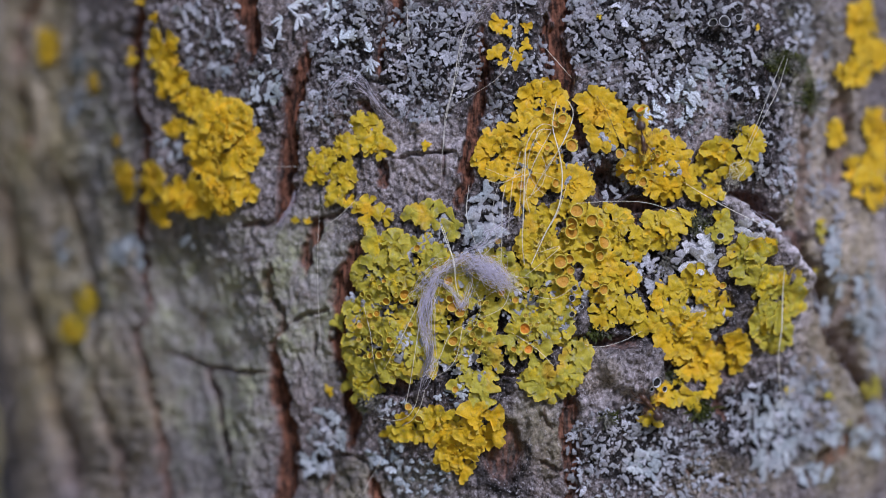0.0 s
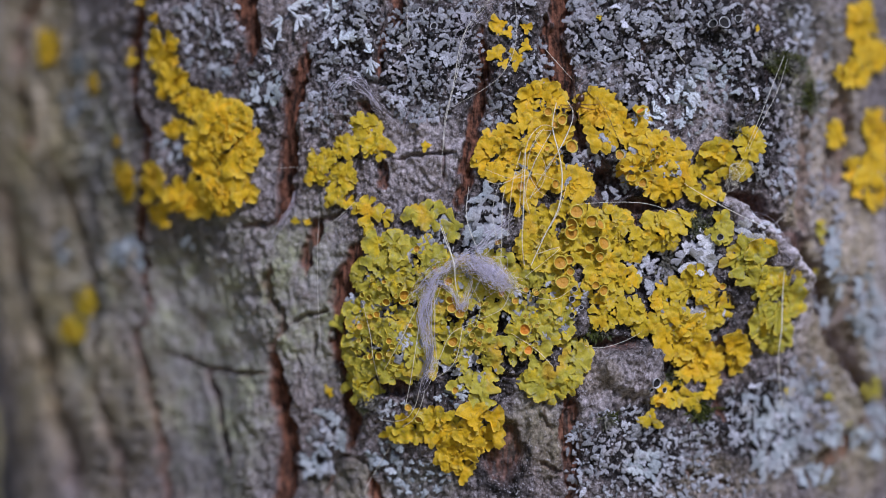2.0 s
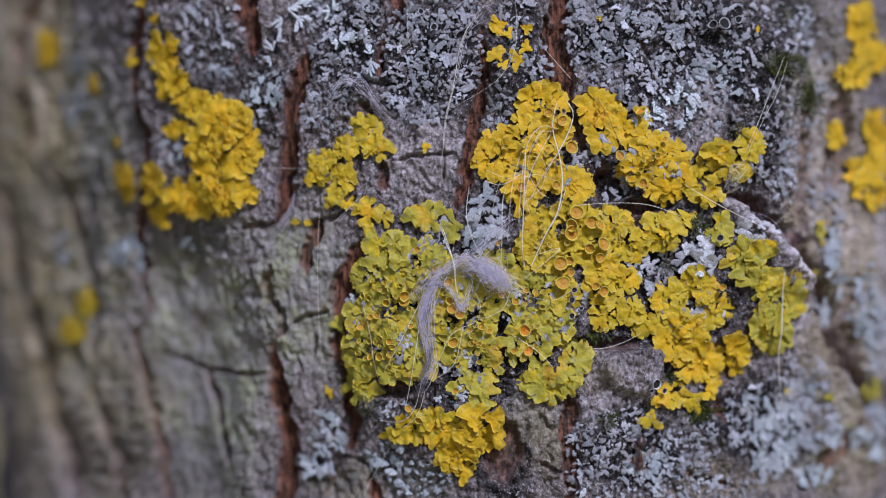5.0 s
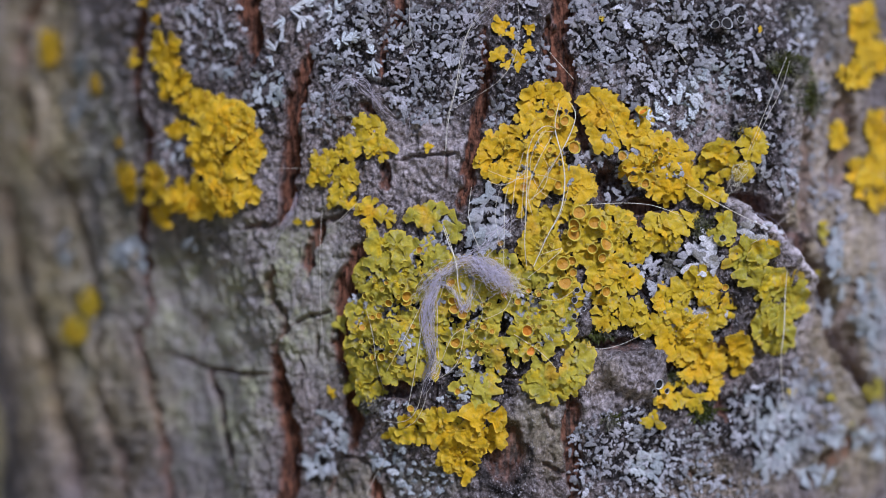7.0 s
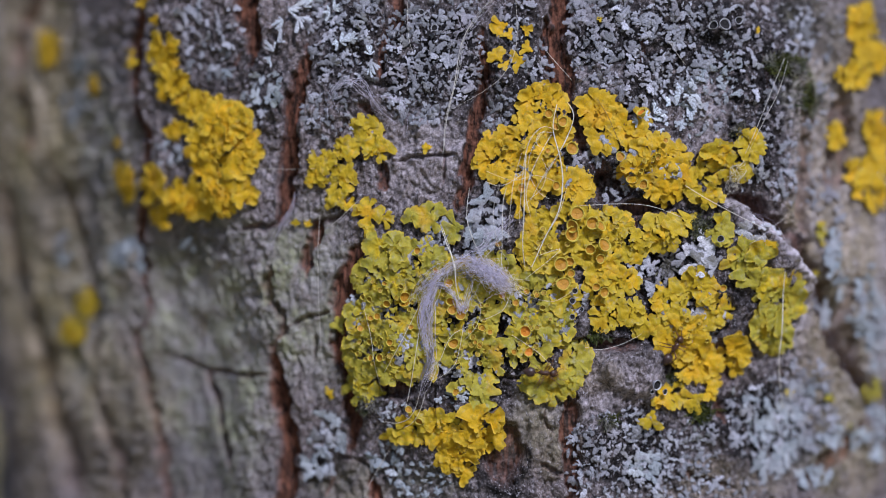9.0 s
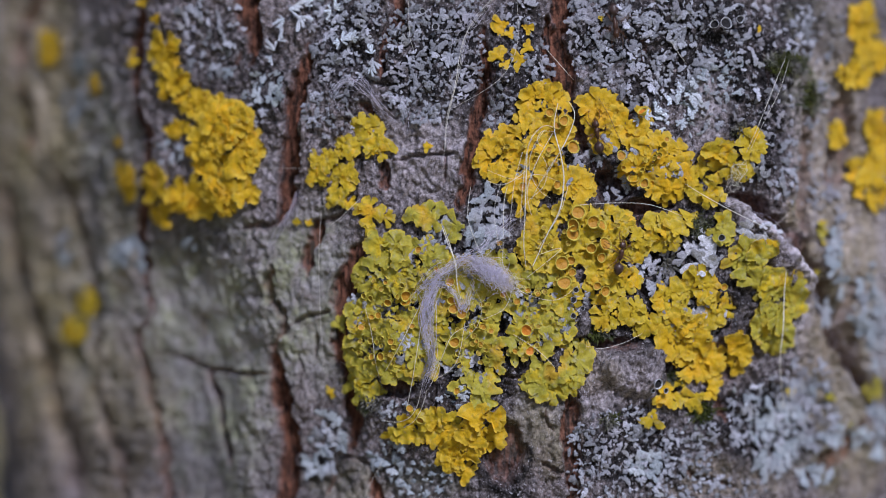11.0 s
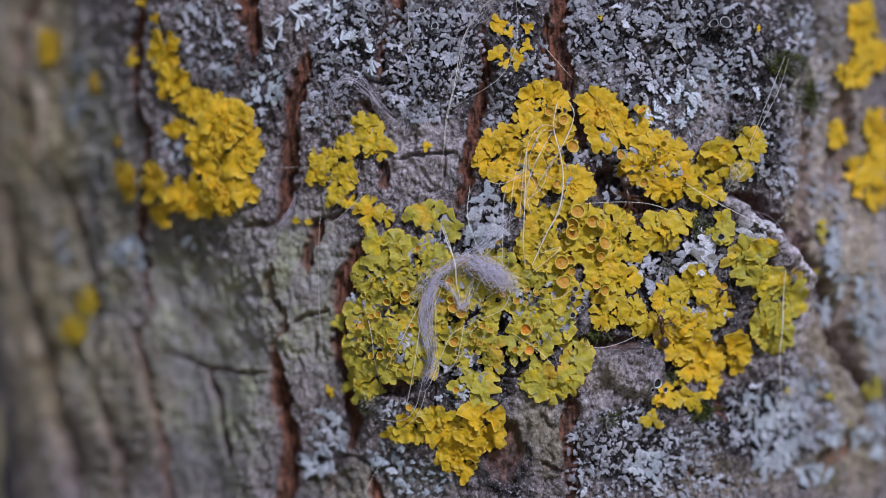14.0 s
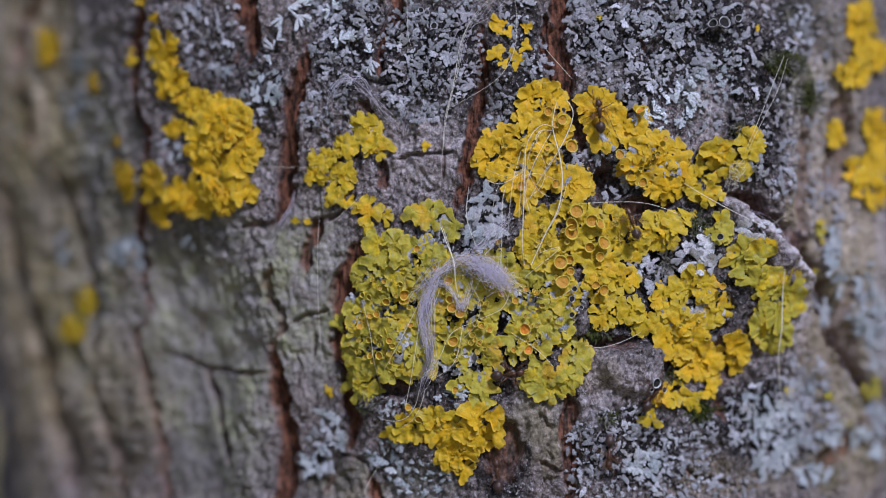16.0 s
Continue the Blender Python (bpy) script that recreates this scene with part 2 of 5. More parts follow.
# columns: fine where the trunk faces the view, coarse round the back
front = np.arange(-92, 92.01, 0.27)
left = np.linspace(-170, -92, 130)[:-1]
right = np.linspace(92, 170, 130)[1:]
turn_left = np.linspace(-math.pi * RADIUS, -170, 40)[:-1]
turn_right = np.linspace(170, math.pi * RADIUS, 40)[1:]
COLS = np.concatenate([turn_left, left, front, right, turn_right])
ROWS = np.arange(-58, 58.01, 0.29)
S, Z = np.meshgrid(COLS, ROWS)

RELIEF = broad(S, Z) + 2.2 * (fbm(S / 16, Z / 24, 1, 3) - 0.5) * 2
CALM_S, CALM_Z = unroll(380, 640)
SOFT_S, SOFT_Z = unroll(555, 560)
CALM = 1 - 0.85 * np.exp(-((S - CALM_S) / 13) ** 2 - ((Z - CALM_Z) / 24) ** 2)
CALM *= 1 - 0.6 * np.exp(-((S - SOFT_S) / 7) ** 2 - ((Z - SOFT_Z) / 18) ** 2)
COARSE = RELIEF.copy()
RELIEF += 0.9 * (fbm(S / 4.2, Z / 6.5, 2, 3) - 0.5) * 2
flake = fbm(S / 2.2, Z / 3.2, 3, 3)
RELIEF += CALM * 0.7 * (np.abs(flake - 0.5) * 4 - 0.5)
RELIEF += CALM * 0.55 * (fbm(S / 1.1, Z / 1.5, 4, 3, 0.65) - 0.5) * 2
steps = fbm(S / 6, Z / 3.4, 11, 3) * 7
RELIEF += CALM * 0.6 * (soft_step((steps - np.floor(steps)) * 2.2) - (steps - np.floor(steps)))
DETAIL = RELIEF - COARSE
INNER = np.zeros_like(S)
ALGAE = np.zeros_like(S)
PALE = np.zeros_like(S)
TAN = np.zeros_like(S)
DARK_SHADE = np.zeros_like(S)
WARP_S = 1.5 * (fbm(S / 3.2, Z / 5, 7, 3) - 0.5) * 2 + 0.5 * (fbm(S / 0.9, Z / 1.3, 17, 2) - 0.5) * 2
WARP_Z = 1.5 * (fbm(S / 5, Z / 3.2, 8, 3) - 0.5) * 2


def away(spots, warp=1.0):
    """Distance of every bark point from a line through spots, and how far along the line (0 to 1) it lies."""
    s, z = unroll([p[0] for p in spots], [p[1] for p in spots])
    run = np.concatenate([[0], np.cumsum(np.hypot(np.diff(s), np.diff(z)))])
    best, along = np.full(S.shape, 1e9), np.zeros(S.shape)
    u, v = S + WARP_S * warp, Z + WARP_Z * warp
    for i in range(len(s) - 1):
        ex, ez = s[i + 1] - s[i], z[i + 1] - z[i]
        k = np.clip(((u - s[i]) * ex + (v - z[i]) * ez) / (ex * ex + ez * ez + 1e-9), 0, 1)
        d = np.hypot(u - s[i] - k * ex, v - z[i] - k * ez)
        along = np.where(d < best, (run[i] + k * (run[i + 1] - run[i])) / run[-1], along)
        best = np.minimum(best, d)
    return best, along


def fissure(spots, width, depth, rust=1.0, warp=0.9):
    """A split in the bark, width and depth in millimetres, tapering to its ends, with rusty inner bark laid bare."""
    global RELIEF, INNER
    d, along = away(spots, warp)
    taper = 0.3 + 0.7 * np.clip(np.minimum(along, 1 - along) * 6, 0, 1)
    width = width * (1.06 if width > 1.5 else 1.0)
    wide = width * taper
    cut = soft_step((wide * 0.5 * (1.0 + 0.5 * (fbm(S / 1.5, Z / 2.4, 21, 3) - 0.5) * 2) - d) / (width * 0.26) + 0.5)
    lip = np.exp(-((d - width * 0.75) / (width * 0.5)) ** 2)
    RELIEF = RELIEF - 0.72 * depth * taper * cut * (0.8 + 0.7 * (fbm(S / 0.9, Z / 6, 22, 3) - 0.5)) + 0.18 * lip * min(1.0, depth / 3)
    INNER = np.maximum(INNER, rust * cut)


def hollow(a, b, ra, rb, depth, rust=0.0):
    global RELIEF, INNER
    s, z = unroll(a, b)
    s1, _ = unroll(a + ra, b)
    d = np.hypot((S + WARP_S * 0.6 - s) / abs(s1 - s), (Z + WARP_Z * 0.6 - z) / (rb * 0.1))
    k = soft_step((1.25 - d) / 0.5)
    RELIEF = RELIEF - depth * k
    INNER = np.maximum(INNER, rust * k)


def ledge(spots, depth, reach):
    """The rim of a bark plate, along spots that run right and down: beyond it the bark drops, and rises again within reach."""
    global RELIEF
    s, z = unroll([p[0] for p in spots], [p[1] for p in spots])
    best, side = np.full(S.shape, 1e9), np.zeros(S.shape)
    u, v = S + WARP_S * 0.5, Z + WARP_Z * 0.5
    for i in range(len(s) - 1):
        ex, ez = s[i + 1] - s[i], z[i + 1] - z[i]
        k = np.clip(((u - s[i]) * ex + (v - z[i]) * ez) / (ex * ex + ez * ez + 1e-9), 0, 1)
        d = np.hypot(u - s[i] - k * ex, v - z[i] - k * ez)
        side = np.where(d < best, ex * (v - z[i]) - ez * (u - s[i]), side)
        best = np.minimum(best, d)
    out = np.where(side > 0, best, -best)
    RELIEF = RELIEF - depth * soft_step(out / 1.4) * np.exp(-(np.maximum(out, 0) / reach) ** 2) + 0.7 * np.exp(-((out + 0.7) / 1.0) ** 2)


def stain_line(kind, spots, width, amount=1.0):
    d, _ = away(spots, 0.5)
    np.maximum(kind, amount * soft_step(1.5 - d / width), out=kind)


def stain(kind, a, b, ra, rb, amount=1.0):
    s, z = unroll(a, b)
    s1, _ = unroll(a + ra * (1 if a < 784 else -1), b)
    d = np.hypot((S + WARP_S * 2 - s) / abs(s1 - s), (Z + WARP_Z * 2 - z) / (rb * 0.1))
    np.maximum(kind, amount * soft_step((1.3 - d) / 0.7), out=kind)


# long fissures
fissure([(75, -60), (60, 0), (30, 80), (45, 140), (60, 260)], 4.6, 3.4, 0.75)
fissure([(5, 330), (30, 430), (55, 560), (80, 680), (110, 780), (135, 940)], 7.0, 5.0, 0.3)
fissure([(95, 280), (150, 420), (170, 560), (160, 680), (205, 800), (220, 940)], 3.2, 2.6, 0.3)
fissure([(262, -60), (252, 10), (242, 90), (236, 180), (262, 250), (262, 330), (252, 400), (262, 470), (270, 545)], 3.2, 2.4, 1.0)
fissure([(268, 545), (246, 600), (262, 680), (284, 750), (300, 880), (302, 940)], 2.4, 2.4, 0.6)
fissure([(428, -60), (436, 10), (442, 60), (436, 112)], 2.6, 2.6, 1.0)
fissure([(552, 84), (536, 160), (516, 215), (508, 290), (500, 345), (486, 385)], 2.9, 2.6, 1.0)
fissure([(486, 380), (468, 402), (428, 410)], 1.0, 1.6, 0.5)
fissure([(478, 470), (484, 535), (502, 582), (482, 602)], 1.4, 2.2, 0.5)
fissure([(482, 604), (490, 680), (512, 760), (502, 830), (494, 940)], 3.4, 2.8, 1.0)
fissure([(566, 384), (546, 420), (534, 465), (542, 490)], 2.3, 3.2, 0.9)
fissure([(692, -40), (704, 36), (678, 76), (668, 140)], 2.3, 2.4, 0.9)
fissure([(632, 186), (664, 206), (682, 240)], 1.6, 2.2, 0.8)
fissure([(674, 284), (684, 332)], 1.6, 2.2, 0.9)
fissure([(858, 50), (852, 110), (850, 160), (842, 205), (824, 262), (820, 340), (814, 366)], 2.5, 2.6, 1.0)
fissure([(996, -60), (992, 10), (984, 80), (1000, 150), (1012, 210)], 3.6, 3.0, 1.0)
fissure([(1012, 205), (1040, 270), (1075, 320)], 2.2, 2.4, 0.7)
fissure([(642, 426), (612, 486), (600, 545), (604, 620), (618, 700), (622, 790)], 3.4, 3.0, 1.0)
fissure([(655, 835), (668, 900), (664, 950)], 2.0, 2.0, 1.0)
fissure([(985, 690), (1010, 715), (1002, 760), (1012, 860), (1012, 940)], 2.2, 2.6, 0.9)
PLATE_RIM = [(1262, 340), (1300, 362), (1350, 395), (1388, 438), (1412, 482), (1440, 535), (1466, 590), (1500, 660), (1535, 718), (1580, 770)]
ledge(PLATE_RIM, 4.2, 5.0)
fissure([(1296, 348), (1340, 366), (1375, 392), (1398, 422)], 3.0, 4.0, 0.7)
fissure([(1405, 415), (1436, 470), (1458, 540), (1488, 612), (1520, 665), (1540, 710), (1575, 770)], 4.6, 6.0, 0.6)
fissure([(1512, 480), (1502, 560), (1525, 650)], 3.6, 3.0, 0.3)
fissure([(1288, 690), (1296, 740), (1290, 790)], 1.8, 3.0, 0.1, 0.5)
fissure([(1345, 690), (1338, 740), (1350, 800)], 1.8, 3.0, 0.0, 0.5)
fissure([(1400, 730), (1440, 790)], 1.4, 2.5, 0.0, 0.5)
fissure([(1490, 160), (1498, 260), (1480, 330)], 4.5, 3.5, 0.5)
fissure([(1425, 130), (1436, 260), (1425, 370), (1445, 470)], 3.8, 3.0, 0.45)
fissure([(1270, 690), (1282, 740)], 2.0, 2.2, 0.8)
fissure([(1410, 850), (1480, 800), (1530, 740)], 3.0, 3.0, 0.7)
# fine cracks
fissure([(692, 282), (736, 276), (806, 268)], 0.55, 1.6, 0.3, 0.4)
fissure([(274, 622), (330, 634), (372, 655), (420, 658), (474, 662)], 1.0, 2.0, 0.5, 0.4)
fissure([(362, 652), (384, 700), (392, 750), (412, 830)], 2.0, 3.4, 0.5, 0.4)
fissure([(508, 576), (540, 560), (584, 552)], 0.6, 1.6, 0.3, 0.4)
fissure([(876, 656), (905, 668), (934, 674)], 0.6, 1.6, 0.3, 0.4)
fissure([(956, 816), (996, 838)], 0.8, 1.6, 0.4, 0.4)
fissure([(596, 806), (620, 812), (668, 832)], 0.8, 1.6, 0.3, 0.4)
fissure([(1210, 822), (1236, 848), (1296, 858)], 0.9, 1.8, 0.6, 0.4)
fissure([(1120, 806), (1205, 812)], 0.9, 1.8, 0.2, 0.4)
fissure([(636, 345), (600, 380), (560, 388)], 0.9, 1.8, 0.4, 0.4)
fissure([(500, 130), (480, 170), (500, 200)], 0.9, 1.8, 0.2, 0.4)
fissure([(522, 620), (532, 650), (528, 700)], 0.5, 1.2, 0.2, 0.4)
fissure([(1150, 480), (1168, 452), (1190, 476), (1172, 500)], 1.0, 2.0, 0.1, 0.4)
fissure([(1340, 700), (1332, 780)], 1.0, 2.0, 0.1, 0.4)
crack_rng = random.Random(77)
for _ in range(34):
    ca, cb = crack_rng.uniform(180, 1400), crack_rng.uniform(20, 870)
    cl = crack_rng.uniform(25, 90)
    fissure([(ca, cb), (ca + crack_rng.gauss(0, 7), cb + cl * 0.5), (ca + crack_rng.gauss(0, 9), cb + cl)],
            crack_rng.uniform(0.35, 0.8), crack_rng.uniform(0.8, 1.8), crack_rng.uniform(0.2, 0.7), 0.5)
# hollows under lifted bark and lichen
hollow(1082, 330, 42, 26, 4.0, 0.35)
hollow(1140, 366, 46, 12, 3.0, 0.7)
hollow(1105, 190, 22, 10, 2.5, 0.9)
hollow(700, 690, 34, 18, 3.0, 0.5)
hollow(882, 570, 8, 22, 2.0, 0.2)
hollow(1050, 606, 70, 12, 2.6, 0.7)
hollow(1196, 650, 20, 46, 2.8, 0.3)
hollow(890, 800, 34, 50, 2.2, 0.7)
hollow(1262, 640, 46, 40, 1.6, 0.6)
hollow(1160, 460, 30, 24, 1.6, 0.0)
hollow(1450, 260, 36, 240, 2.0, 0.0)
hollow(1445, 620, 40, 130, 1.0, 0.1)
# knob of bare bark below the lichen
hollow(1120, 650, 60, 42, -2.2, 0.0)
hollow(1410, 470, 26, 60, -2.0, 0.0)
# algae, pale crusts, and dark bark with shade between lichen lobes painted in
stain(ALGAE, 550, 520, 100, 170, 1.0)
stain(ALGAE, 130, 400, 130, 420, 0.9)
stain(ALGAE, 380, 640, 120, 280, 1.0)
stain(ALGAE, 400, 420, 60, 60, 0.8)
stain(ALGAE, 1410, 160, 50, 60, 0.8)
stain(ALGAE, 1440, 760, 100, 80, 0.6)
stain(TAN, 60, 300, 90, 700, 1.0)
stain(TAN, 190, 760, 110, 200, 0.7)
stain(TAN, 210, 420, 40, 120, 0.4)
stain(TAN, 1465, 250, 60, 280, 0.6)
stain(PALE, 1460, 280, 60, 220, 0.8)
stain(PALE, 1450, 600, 60, 120, 0.6)
stain(TAN, 1500, 560, 80, 400, 0.75)
stain(PALE, 1535, 470, 50, 120, 0.9)
stain(PALE, 1445, 500, 24, 90, 0.6)
stain(PALE, 1550, 620, 40, 70, 0.8)
stain_line(PALE, [(1262, 344), (1350, 399), (1388, 444), (1412, 490), (1440, 545), (1500, 668), (1535, 726)], 1.1, 1.0)
stain(TAN, 1415, 380, 36, 30, 0.9)
stain(TAN, 1450, 500, 30, 100, 0.9)
stain(TAN, 1240, 840, 60, 26, 0.6)
stain(TAN, 950, 770, 70, 70, 0.6)
stain(ALGAE, 945, 750, 70, 70, 0.5)
stain(DARK_SHADE, 945, 740, 60, 60, 0.3)
stain(ALGAE, 620, 860, 80, 40, 0.6)
stain(ALGAE, 740, 855, 80, 40, 0.6)
stain(TAN, 620, 860, 80, 40, 0.4)
stain(TAN, 1290, 850, 140, 40, 0.45)
stain(TAN, 1500, 830, 90, 60, 0.8)
stain(PALE, 745, 270, 75, 100, 0.5)
stain(PALE, 1500, 560, 70, 260, 0.75)
stain(PALE, 460, 300, 30, 60, 0.4)
stain(PALE, 1255, 180, 44, 60, 0.6)
stain(PALE, 1060, 140, 40, 24, 0.6)
stain(PALE, 350, 560, 90, 80, 0.3)
stain(PALE, 950, 740, 60, 50, 0.35)
stain(PALE, 1430, 520, 36, 110, 1.0)
stain(PALE, 1110, 650, 70, 44, 0.4)
stain(TAN, 1060, 650, 40, 40, 0.35)
stain(PALE, 1060, 720, 50, 30, 0.5)
stain(PALE, 560, 620, 40, 40, 0.3)
stain(DARK_SHADE, 300, 820, 150, 70, 0.55)
stain(DARK_SHADE, 300, 680, 90, 80, 0.3)
stain(DARK_SHADE, 110, 370, 110, 90, 0.5)
stain(PALE, 40, 40, 50, 70, 0.7)
stain(DARK_SHADE, 890, 820, 60, 70, 1.0)
stain(DARK_SHADE, 560, 850, 90, 40, 0.6)
stain(DARK_SHADE, 920, 100, 60, 130, 0.9)
stain(DARK_SHADE, 1290, 60, 80, 80, 1.0)
stain(DARK_SHADE, 1160, 150, 70, 60, 0.9)
stain(DARK_SHADE, 1420, 50, 70, 60, 0.9)
stain(ALGAE, 1440, 40, 50, 50, 0.6)
stain(DARK_SHADE, 620, 90, 70, 110, 0.9)
stain(DARK_SHADE, 770, 110, 120, 110, 1.0)
stain(DARK_SHADE, 1090, 80, 90, 100, 1.0)
stain(DARK_SHADE, 1210, 60, 90, 90, 1.0)
stain(DARK_SHADE, 1340, 170, 70, 170, 1.0)
stain(DARK_SHADE, 370, 100, 80, 90, 0.6)
stain(DARK_SHADE, 470, 130, 50, 90, 0.7)
stain(DARK_SHADE, 1110, 790, 120, 80, 1.0)
stain(DARK_SHADE, 1350, 750, 110, 90, 1.0)
stain(DARK_SHADE, 1160, 420, 150, 90, 1.0)
stain(DARK_SHADE, 740, 840, 90, 50, 0.4)
stain(DARK_SHADE, 860, 370, 40, 60, 1.0)
stain(DARK_SHADE, 360, 420, 60, 40, 0.5)
stain(DARK_SHADE, 820, 560, 220, 170, 1.0)
stain(DARK_SHADE, 1030, 280, 170, 100, 0.8)
stain(DARK_SHADE, 1190, 540, 150, 110, 1.0)
DARK_SHADE *= (1 - INNER) * (1 - 0.8 * PALE)
RELIEF -= 0.75 * INNER * DETAIL      # inner bark is smoother

# a smoothed copy, on which lichens and fibres lie
SMOOTH = RELIEF.copy()
for _ in range(10):
    SMOOTH[1:-1] = (SMOOTH[:-2] + SMOOTH[1:-1] * 2 + SMOOTH[2:]) / 4
    SMOOTH[:, 1:-1] = (SMOOTH[:, :-2] + SMOOTH[:, 1:-1] * 2 + SMOOTH[:, 2:]) / 4
WIDE = RELIEF.copy()
for _ in range(4):
    for step in (3, 9, 20):
        WIDE[step:-step] = (WIDE[:-2 * step] + WIDE[step:-step] * 2 + WIDE[2 * step:]) / 4
        WIDE[:, step:-step] = (WIDE[:, :-2 * step] + WIDE[:, step:-step] * 2 + WIDE[:, 2 * step:]) / 4
SMOOTH = np.maximum(SMOOTH, WIDE - 1.0) + 0.1


COL_LIST = COLS.tolist()


def bisect_left(line, x):
    lo, hi = 0, len(line)
    while lo < hi:
        mid = (lo + hi) // 2
        if line[mid] < x:
            lo = mid + 1
        else:
            hi = mid
    return lo


def relief_at(s, z):
    j = max(1, min(len(COLS) - 1, bisect_left(COL_LIST, s)))
    i = max(0, min(len(ROWS) - 2, int((z - ROWS[0]) / 0.29)))
    return float(SMOOTH[i, j])


def trunk_point(s, z, h):
    th = s / RADIUS
    r = RADIUS + h
    return Vector(((AXIS + r * math.sin(th)) * MM, (RADIUS - r * math.cos(th)) * MM, LEVEL + z * MM))


def bark_spot(a, b, lift=0.0):
    s, z = unroll_one(a, b)
    s, z = unroll_one(a, b, relief_at(s, z) + lift - broad_one(s, z))
    return trunk_point(float(s), float(z), relief_at(s, z) + lift)


def bark_axes(a, b, lift=0.0):
    """Place, right, up and outward directions of the bark at a spot."""
    s, z = unroll_one(a, b)
    s, z = unroll_one(a, b, relief_at(s, z) + lift - broad_one(s, z))
    p = trunk_point(s, z, relief_at(s, z) + lift)
    e = 0.8
    px = trunk_point(s + e, z, relief_at(s + e, z)) - trunk_point(s - e, z, relief_at(s - e, z))
    pz = trunk_point(s, z + e, relief_at(s, z + e)) - trunk_point(s, z - e, relief_at(s, z - e))
    out = px.cross(pz).normalized()
    true_out = Vector((math.sin(s / RADIUS), -math.cos(s / RADIUS), 0))
    out = (out * 0.6 + true_out * 0.4).normalized()
    up = (Vector((0, 0, 1)) - out * out.z).normalized()
    return p, up.cross(out).normalized(), up, out


def bark_pose(a, b, heading=0.0, lift=0.0, pitch=0.0, roll=0.0):
    """A pose lying on the bark: x along heading (degrees from right towards up), z away from the bark."""
    p, r, u, o = bark_axes(a, b, lift)
    m = Matrix((r, u, o)).transposed().to_4x4()
    return Matrix.Translation(p) @ m @ pose(0, 0, 0, 0, 0, heading) @ pose(0, 0, 0, roll, -pitch, 0)


